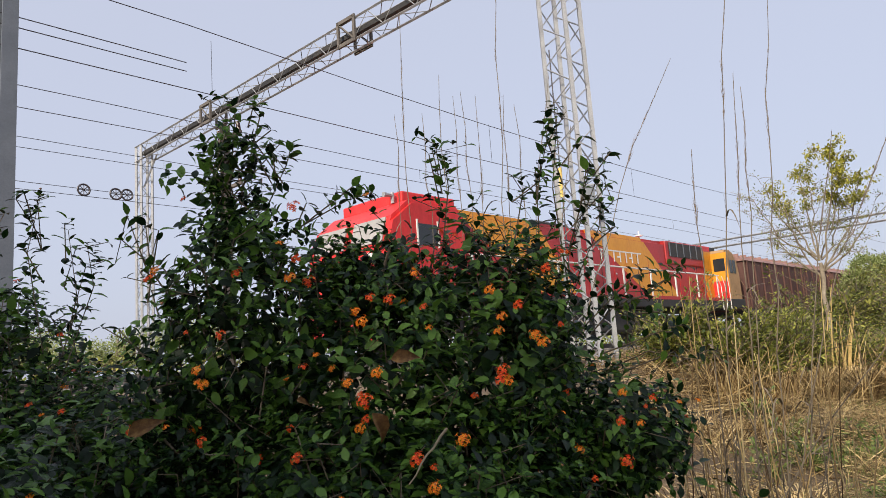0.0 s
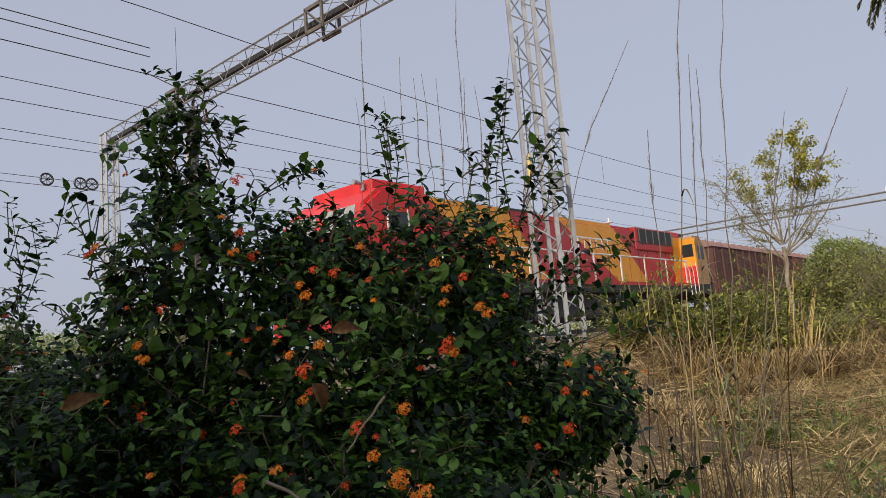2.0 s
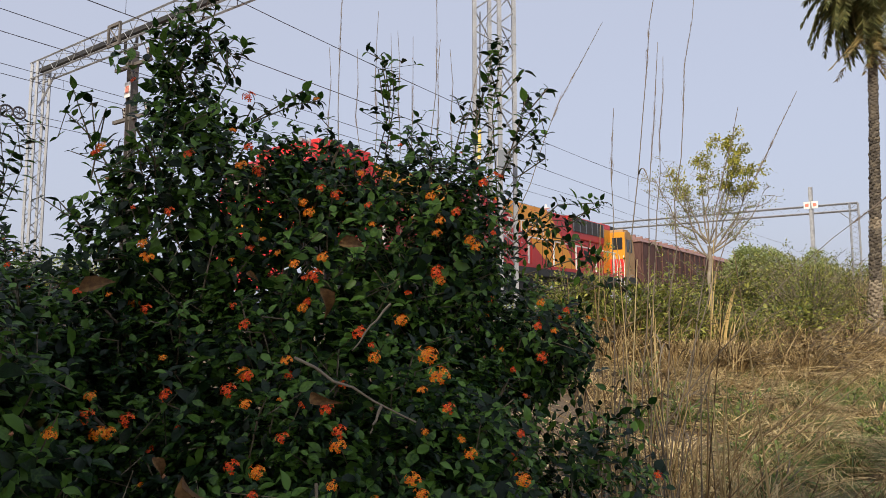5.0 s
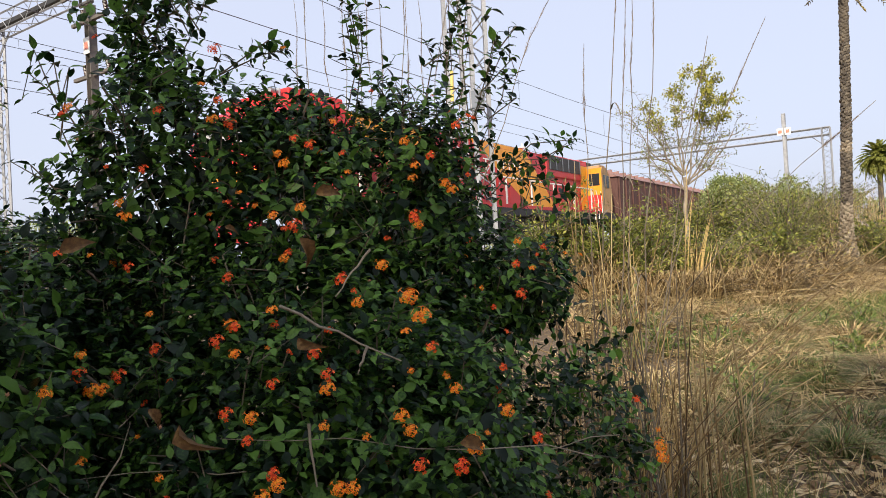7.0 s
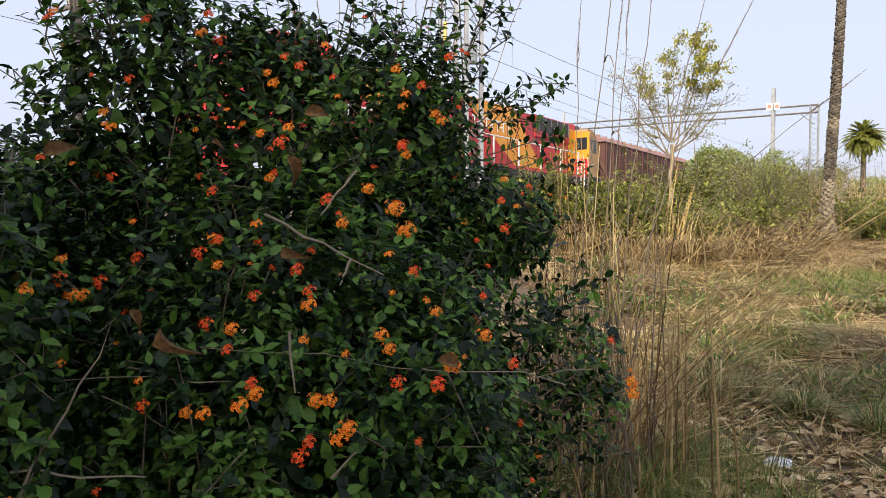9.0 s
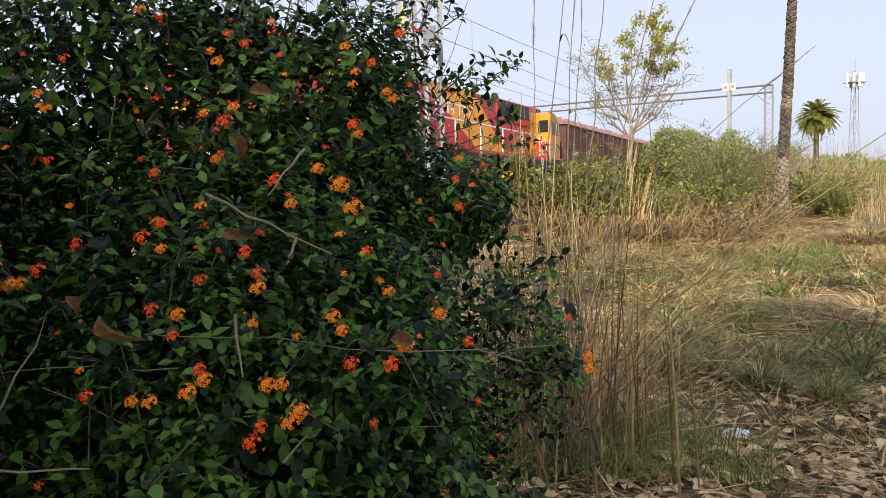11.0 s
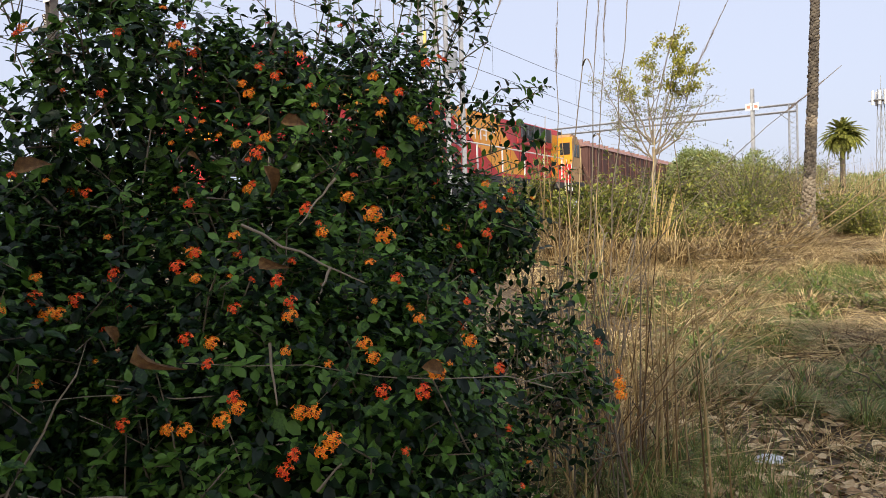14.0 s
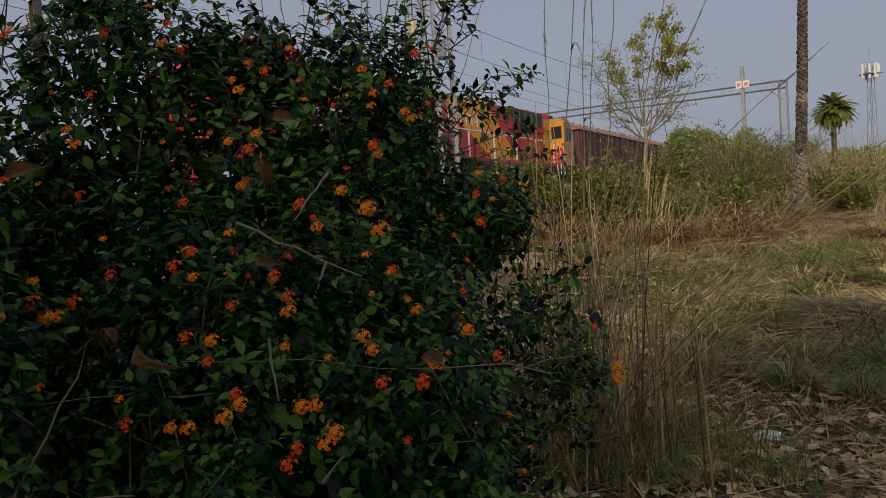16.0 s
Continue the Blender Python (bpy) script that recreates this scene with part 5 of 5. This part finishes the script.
# heaps of matted dead grass over the clearing
for k in range(26):
    y = tz.uniform(7.0, 14.5)
    tussock(y * tz.uniform(0.22, 0.74) + 0.4, y, tz.uniform(0.5, 0.95), tz.uniform(0.22, 0.5), (0.0, 0.0, 0.35)[k % 3], 600 + k)

# dead grass hanging over the hollows beside the palm
for k, (x, y) in enumerate(((9.4, 16.6), (10.2, 17.4), (8.6, 15.9), (7.8, 15.0), (6.2, 13.8), (12.6, 18.6))):
    tussock(x, y, 0.7, 0.75, 0.15, 700 + k)

# litter of dry sticks in the shade by the reeds
n = 260
x, y = g.uniform(0.4, 3.6, n), g.uniform(3.3, 6.2, n)
pieces = []
for i in range(n):
    a, ln = g.uniform(0, 6.3), g.uniform(0.15, 0.7)
    z = float(ground_z(x[i], y[i])) + 0.015
    pieces.append(tube([(x[i], y[i], z), (x[i] + 0.5 * ln * math.cos(a), y[i] + 0.5 * ln * math.sin(a), z + 0.03), (x[i] + ln * math.cos(a + 0.1), y[i] + ln * math.sin(a + 0.1), z + g.uniform(0, 0.08))], (0.004, 0.0035, 0.002), 4))
v, f = join(pieces)
tagged(raw("dry_sticks", v, f, M_REED), "scattered dry sticks and reed stems on the ground", "sticks", kind="stuff")

# ---- palm ----
def frond(rng, length, droop, mat, parent, name="frond"):
    s = np.linspace(0, 1, 12)
    p = np.stack([length * s * (1 - 0.25 * droop * s), np.zeros(12), length * (0.55 * s - droop * s ** 2)], 1)
    pieces = [tube(p, np.linspace(0.022, 0.005, 12), 4)]
    v0, f0 = pieces[0]
    f0 = np.concatenate([f0[:, [0, 1, 2]], f0[:, [0, 2, 3]]])
    n = 64
    k = np.linspace(0.12, 1, n)
    i = np.clip(k * 11, 0, 10.99)
    a = i.astype(int)
    q = p[a] + (p[a + 1] - p[a]) * (i - a)[:, None]
    tan = p[a + 1] - p[a]
    tan /= np.linalg.norm(tan, axis=1)[:, None]
    sets = [(v0, f0)]
    for sg in (-1, 1):
        fw = tan * 0.75 + np.array([0, sg, -0.25]) + rng.normal(size=(n, 3)) * 0.12
        ln = length * 0.17 * np.sin(math.pi * (0.12 + 0.8 * k)) * rng.uniform(0.8, 1.15, n) + 0.06
        v, f = scatter(BLADE_V, BLADE_F, q, fw, np.array([[0, 0, 1.0]]) + rng.normal(size=(n, 3)) * 0.3, np.stack([ln, np.full(n, 0.042), ln * 0.5], 1))
        sets.append((v, f))
    v, f = join(sets)
    return raw(name, v, f, mat, parent)


def palm():
    rng = np.random.default_rng(17)
    z0 = float(ground_z(11.5, 18.8))
    t = thing("date_palm", Matrix.Translation((11.5, 18.8, z0)), "tall date palm with rough scaly trunk and drooping crown", "palm tree")
    H = 10.9 - z0
    axis = lambda z: np.array([0.46 * (max(z, 0) / H) ** 1.1 + 0.06 * math.sin(3.2 * z / H), 0.0, z])
    rad = lambda z: 0.10 + 0.015 * math.sin(6 * z / H) + 0.42 * math.exp(-z / 0.45)
    zs = np.linspace(-0.2, H, 60)
    v, f = tube([axis(z) for z in zs], [rad(max(z, 0)) for z in zs], 18)
    trunk = raw("trunk", v, f, M_PALMBARK, t, smooth=True)
    # stubs of old leaf bases in spiral rows
    bm = box(new_bm(), -0.04, 0.06, -0.065, 0.065, -0.03, 0.03)
    for w in bm.verts:
        if w.co.x > 0:
            w.co.z += 0.05
            w.co.y *= 0.6
    me = bpy.data.meshes.new("leaf_base")
    bm.to_mesh(me)
    bm.free()
    me.materials.append(M_PALMBARK)
    me2 = me.copy()
    me2.materials.clear()
    me2.materials.append(M_PALMBASE)
    zlow = H * 0.12
    n = 300
    big = []
    for i in range(820):
        z = 0.35 + (H - 0.4) * i / 820
        a = i * 2.39996
        c = axis(z)
        r = rad(z)
        m = Matrix.Translation((c[0] + r * math.cos(a), c[1] + r * math.sin(a), z)) @ pose(0, 0, 0, 0, rng.uniform(-25, 5), math.degrees(a)) @ Matrix.Diagonal((rng.uniform(0.45, 0.8), 1.0, rng.uniform(0.8, 1.3), 1))
        pale = z < 1.75 or 3.15 < z < 3.42
        if math.sin(a) < 0.15 and n > 0 and z < 6.2:
            o = new("leaf_base", me2 if pale else me)
            o.parent = trunk
            o.matrix_basis = m
            n -= 1
        else:
            big.append((m, pale))
    co = np.array([w.co[:] for w in me.vertices])
    fc = np.array([list(p.vertices) for p in me.polygons])
    for pale, mat in ((False, M_PALMBARK), (True, M_PALMBASE)):
        vs = [(np.array([(m @ Vector(c))[:] for c in co]), fc) for m, q in big if q == pale]
        v, f = join(vs)
        tagged(raw("leaf_base", v, f, mat, trunk), kind="stuff")
    protos = [frond(rng, L, dr, mat, t) for L, dr, mat in ((2.3, 0.75, M_FROND), (2.2, 1.05, M_FROND), (2.0, 1.4, M_FROND), (1.9, 1.9, M_FRONDDRY), (2.2, 0.4, M_FROND))]
    top = axis(H)
    for i in range(110):
        k = int(rng.choice(5, p=(0.24, 0.28, 0.22, 0.12, 0.14)))
        o = new("frond", protos[k].data)
        o.parent = t
        tilt = {0: -12, 1: 5, 2: 18, 3: 38, 4: -45}[k] + rng.uniform(-14, 14)
        o.matrix_basis = pose(top[0], top[1], top[2] + rng.uniform(-0.35, 0.3), 0, tilt, i * 137.5 + rng.uniform(-9, 9))
    for k, o in enumerate(protos):
        o.matrix_basis = pose(top[0], top[1], top[2], 0, (-12, 5, 18, 38, -45)[k], 72 * k)
    return t


palm()


# small far palm
def far_palm(x, y, h, spread, label):
    rng = np.random.default_rng(int(x * 10))
    t = thing("date_palm", Matrix.Translation(spot(x, y)), label, "palm tree")
    v, f = tube([(0, 0, z) for z in np.linspace(-0.2, h, 8)], np.full(8, 0.2), 10)
    raw("trunk", v, f, M_PALMBARK, t)
    p = [frond(rng, spread, dr, M_SHRUB, t) for dr in (0.5, 0.9, 1.4)]
    for i in range(130):
        o = p[i] if i < 3 else new("frond", p[i % 3].data)
        o.parent = t
        o.matrix_basis = pose(0, 0, h, 0, rng.uniform(-75, 50), i * 137.5)


far_palm(36.1, 54, 7.0, 1.75, "distant date palm above the dry grass")


# ---- trees ----
def sapling(x, y):
    """A slender tree that forks low into bare limbs, with leaf clumps at the top."""
    rng = np.random.default_rng(9)
    o = spot(x, y, -0.1)
    t = thing("sapling", Matrix.Translation(o), "slender half-bare tree with sparse yellow-green leaves", "tree")
    fork = np.array([0.0, 0, 3.35 - o.z])
    s = np.linspace(0, 1, 7)[:, None]

    def limb(a, b, bow, r0, r1, sides=5):
        c = a + (b - a) * s + bow * (s * (1 - s)) * 4 + rng.normal(size=(7, 3)) * 0.02 * np.linalg.norm(b - a) * s * (1 - s) * 4
        return c, tube(c, np.linspace(r0, r1, 7), sides)

    c, (v, f) = limb(np.array([-0.05, 0, 0.0]), fork, np.array([0.03, 0, 0]), 0.055, 0.045, 8)
    raw("trunk", v, f, M_BARK, t, smooth=True)
    twigs, ends, bare = [], [], []
    for dx, z, leafy in ((-1.15, 4.85, 0), (-0.85, 5.0, 0), (-0.42, 5.05, 1), (0.08, 5.4, 1), (0.28, 5.5, 1), (0.55, 5.3, 1), (0.82, 4.95, 1), (1.15, 4.55, 0), (-0.9, 4.05, 0), (0.7, 4.1, 0), (-0.65, 4.5, 0), (0.85, 4.6, 0), (-0.1, 4.8, 0)):
        end = np.array([dx, rng.normal() * 0.5, z - o.z])
        c, (v, f) = limb(fork + np.array([dx * 0.05, 0, rng.uniform(-0.3, 0.15)]), end, np.array([dx * 0.10, 0, -0.10 * abs(dx)]), 0.024, 0.007)
        raw("limb", v, f, M_BARK, t, smooth=True)
        for _ in range(11):
            a = c[int(rng.integers(2, 7))]
            b = a + (end - fork) * rng.uniform(0.05, 0.16) + rng.normal(size=3) * (0.19, 0.19, 0.11)
            c2, tb = limb(a, b, rng.normal(size=3) * 0.03, 0.008, 0.004, 4)
            twigs.append(tb)
            for _ in range(4):
                a2 = c2[int(rng.integers(2, 7))]
                b2 = a2 + rng.normal(size=3) * (0.13, 0.12, 0.09) + (0, 0, 0.03)
                c3, tb = limb(a2, b2, rng.normal(size=3) * 0.02, 0.005, 0.0025, 4)
                twigs.append(tb)
                (ends if leafy and b2[2] > 4.6 - o.z else bare).append(c3)
    v, f = join(twigs)
    tagged(raw("twig", v, f, M_BARK, t), kind="stuff")
    for sets, per, size, mat, label in ((ends, 30, 0.075, M_YLEAF, "clumps of yellow-green leaves"), (bare, 6, 0.05, M_SHRUB, "few small dull leaves")):
        q = np.concatenate([c[rng.integers(2, 7, per)] for c in sets])
        p = q + rng.normal(size=q.shape) * 0.05
        v, f = scatter(SMALL_V, SMALL_F, p, rand_dirs(len(p), rng) + [0, 0, -0.5], np.array([[0, 0, 1.0]]) + rand_dirs(len(p), rng) * 0.8, size * rng.uniform(0.6, 1.4, len(p)))
        tagged(raw("crown", v, f, mat, t), label, kind="stuff")
    return t


sapling(6.27, 16.4)


def leafy_tree(x, y, h, rad, seed, label, group="distant trees", n=9000, leaf=0.16, mat=M_HAZED_LEAF):
    rng = np.random.default_rng(seed)
    t = thing("tree", Matrix.Translation(spot(x, y)), label, "tree", group)
    v, f = tube([(0, 0, -0.2), (0.1, 0, h * 0.25), (0.05, 0.1, h * 0.5), (0.1, 0.1, h * 0.75)], (rad * 0.08, rad * 0.07, rad * 0.05, rad * 0.02), 8)
    raw("trunk", v, f, M_BARK, t)
    lobes = []
    for _ in range(15):
        a, q = rng.uniform(0, 6.3), rad * math.sqrt(rng.random()) * 0.75
        zz = h * (0.45 + 0.42 * rng.random() * (1 - (q / rad) ** 2))
        lobes.append(((q * math.cos(a), q * math.sin(a), zz), (rad * rng.uniform(0.25, 0.42),) * 2 + (h * rng.uniform(0.08, 0.15),)))
    for lc, lr in lobes:
        vv, ff = tube([(0.05, 0.05, h * 0.35), ((lc[0]) * 0.6, lc[1] * 0.6, (lc[2] + h * 0.35) / 2), lc], (rad * 0.03, rad * 0.02, rad * 0.01), 5)
        raw("limb", vv, ff, M_BARK, t)
    p, o = crown_points(lobes, n, rng, 0.55)
    p += rng.normal(size=p.shape) * rad * 0.03
    v, f = scatter(SMALL_V, SMALL_F, p, o + rand_dirs(len(p), rng), np.array([[0, 0, 1.0]]) + rand_dirs(len(p), rng) * 0.7, leaf * rng.uniform(0.6, 1.5, len(p)))
    tagged(raw("crown", v, f, mat, t), kind="stuff")
    return t


# distant crowns wear the haze-paled leaf colour
leafy_tree(18.2, 40.5, 4.9, 2.1, 3, "feathery thorn tree beside the train, its green paled for haze")
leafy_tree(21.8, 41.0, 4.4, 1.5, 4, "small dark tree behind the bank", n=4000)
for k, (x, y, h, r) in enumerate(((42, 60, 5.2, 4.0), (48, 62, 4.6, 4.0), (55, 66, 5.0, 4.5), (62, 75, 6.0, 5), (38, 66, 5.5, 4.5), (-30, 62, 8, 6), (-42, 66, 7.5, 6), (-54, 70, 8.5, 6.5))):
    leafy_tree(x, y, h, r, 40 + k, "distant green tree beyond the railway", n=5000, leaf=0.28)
# tree behind the path whose crown shades the bush
leafy_tree(-4.4, -7.4, 9.8, 3.9, 77, "broad shade tree standing behind the path", "shade trees", n=21000, leaf=0.2)
leafy_tree(0.3, -3.4, 9.6, 1.45, 78, "slim shade tree standing behind the path", "shade trees", n=7000, leaf=0.18)


# scrub on the far side of the tracks
rs = np.random.default_rng(63)
n = 26000
u = rs.uniform(-70, 150, n)
sd = -10.5 - 2.2 * rs.random(n)
top = 1.5 + 0.6 * np.sin(u * 0.35) + 0.5 * np.sin(u * 0.9 + 2)
q = np.array([CAB + ALONG * a + OUT * b for a, b in zip(u, sd)])
q[:, 2] = RAIL - 0.4 + rs.random(n) * top
v, f = scatter(SMALL_V, SMALL_F, q, rand_dirs(n, rs), np.array([[0, 0, 1.0]]) + rand_dirs(n, rs) * 0.7, rs.uniform(0.12, 0.3, n))
tagged(raw("trackside_scrub", v, f, M_SHRUB), "dull green scrub along the far side of the tracks", "scrub", kind="stuff")


# far woods along the skyline
rng_w = np.random.default_rng(99)
n = 14000
az = rng_w.uniform(-1.1, 1.25, n)
dist = rng_w.uniform(230, 330, n)
x, y = np.sin(az) * dist, np.cos(az) * dist
hh = 5.5 + 2.5 * np.sin(az * 23) + 1.5 * np.sin(az * 61 + 1)
p = np.stack([x, y, rng_w.random(n) * hh], 1)
v, f = scatter(SMALL_V, SMALL_F, p, rand_dirs(n, rng_w), rand_dirs(n, rng_w), rng_w.uniform(1.0, 2.4, n))
tagged(raw("far_woods", v, f, M_HAZED_LEAF), "line of far woods on the horizon, haze put into the leaf colour", "woods", kind="stuff")

# telecom tower
t = thing("telecom_tower", Matrix.Translation((90.4, 124, 0)), "pale lattice telecom tower with panel antennas", "telecom tower")
for k in range(6):
    a, b = k * 4.1, (k + 1) * 4.1
    w0, w1 = 1.6 - 0.9 * a / 24.6, 1.6 - 0.9 * b / 24.6
    mat = M_STEEL
    for sx, sy in ((-1, -1), (1, -1), (1, 1), (-1, 1)):
        nx, ny = (-sy, sx)
        part("leg", rod(new_bm(), (sx * w0 / 2, sy * w0 / 2, a), (sx * w1 / 2, sy * w1 / 2, b), 0.06, 4), mat, t)
        part("brace", rod(new_bm(), (sx * w0 / 2, sy * w0 / 2, a), (nx * w1 / 2, ny * w1 / 2, b), 0.03, 4), mat, t)
        part("brace", rod(new_bm(), (nx * w0 / 2, ny * w0 / 2, a), (sx * w1 / 2, sy * w1 / 2, b), 0.03, 4), mat, t)
for x, y in ((-1.6, 0), (1.6, 0), (0, -1.2), (-0.8, -0.8), (0.8, -0.8), (0, 1.2)):
    bm = box(new_bm(), x - 0.2, x + 0.2, y - 0.15, y + 0.15, 21.6, 24.2, 0.05)
    part("antenna", bm, M_WHITE, t)
part("platform", box(new_bm(), -1.6, 1.6, -1.2, 1.2, 22.4, 22.55), M_STEEL, t)
part("lightning_rod", rod(new_bm(), (0, 0, 24.6), (0, 0, 27), 0.05, 6), M_STEEL, t)


# ---- straggling dry stems and larger litter ----
def stems(name, cx, cy, sx, sy, n, l0, l1, r, rise, az, spread, seed, label, mat):
    rng = np.random.default_rng(seed)
    pieces = []
    for _ in range(n):
        x, y = cx + rng.uniform(-sx, sx), cy + rng.uniform(-sy, sy)
        ln, a, e = rng.uniform(l0, l1), az + rng.normal() * spread, rise * rng.uniform(0.2, 1.2)
        s = np.linspace(0, 1, 6)
        d = ln * s * math.cos(e)
        px, py = x + np.cos(a) * d, y + np.sin(a) * d
        kink = rng.normal(size=6) * 0.012 * s
        pz = np.maximum(float(ground_z(x, y)) + 0.01 + ln * math.sin(e) * s - 0.12 * ln * s ** 2 + kink, ground_z(px, py) + 0.008)
        pieces.append(tube(np.stack([px + kink, py, pz], 1), np.linspace(r * rng.uniform(0.6, 1.2), r * 0.35, 6), 4))
    v, f = join(pieces)
    return tagged(raw(name, v, f, mat), label, "dry stems", kind="stuff")


stems("dry_stems", 1.25, 4.2, 0.30, 0.40, 30, 0.7, 1.7, 0.0042, 1.05, 0.2, 0.6, 71, "straggling pale dry stems leaning out of the reeds", M_STRAW)
stems("dry_stems", 1.3, 4.1, 0.35, 0.4, 28, 0.5, 1.3, 0.004, 1.2, 1.5, 1.6, 72, "straggling brown dry stems among the reeds", M_REED)
stems("dry_stems", 2.6, 4.9, 1.4, 1.2, 90, 0.3, 0.9, 0.0045, 0.06, 0.4, 1.0, 73, "fallen pale stems lying over the litter", M_STRAW)
stems("dry_stems", 3.6, 7.0, 2.2, 1.6, 130, 0.5, 1.4, 0.006, 0.30, 0.3, 1.2, 74, "bent pale stems over the rank grass", M_STRAW)
stems("dry_stems", 4.6, 10.4, 2.8, 2.0, 150, 0.6, 1.5, 0.008, 0.25, 0.3, 1.3, 75, "bent pale stems over the clearing", M_STRAW)
# dry brush hanging at the foot of the bank's shrubs
for k, (x, y) in enumerate(((3.2, 11.9), (4.4, 12.7), (5.6, 13.2), (6.9, 14.2), (8.1, 14.9), (7.6, 15.2), (8.8, 16.2), (9.6, 17.2), (6.2, 14.0))):
    stems("dry_brush", x, y, 0.75, 0.45, 130, 0.5, 1.35, 0.009, 1.1, 1.6, 1.3, 80 + k, "dry brown brush at the foot of the bank", (M_REED, M_STRAW)[k % 2])
g = np.random.default_rng(91)
n = 330
y = 3.6 + 2.6 * g.random(n) ** 1.2
x = 1.2 + (y * 0.55) * g.random(n)
clear = np.hypot(x - 2.36, y - 4.31) > 0.24
x, y, n = x[clear], y[clear], int(clear.sum())
pos = np.stack([x, y, ground_z(x, y) + g.uniform(0.03, 0.06, n)], 1)
a = g.uniform(0, 6.3, n)
fw = np.stack([np.cos(a), np.sin(a), g.normal(size=n) * 0.25], 1)
v, f = scatter(LEAF_V, LEAF_T, pos, fw, np.array([[0, 0, 1.0]]) + rand_dirs(n, g) * 0.4, np.stack([g.uniform(0.10, 0.19, n), g.uniform(0.10, 0.17, n), g.uniform(0.1, 0.35, n)], 1))
tagged(raw("fallen_leaves", v, f, M_LITTER), "large curled tan leaves fallen on the straw", "fallen leaves", kind="stuff")
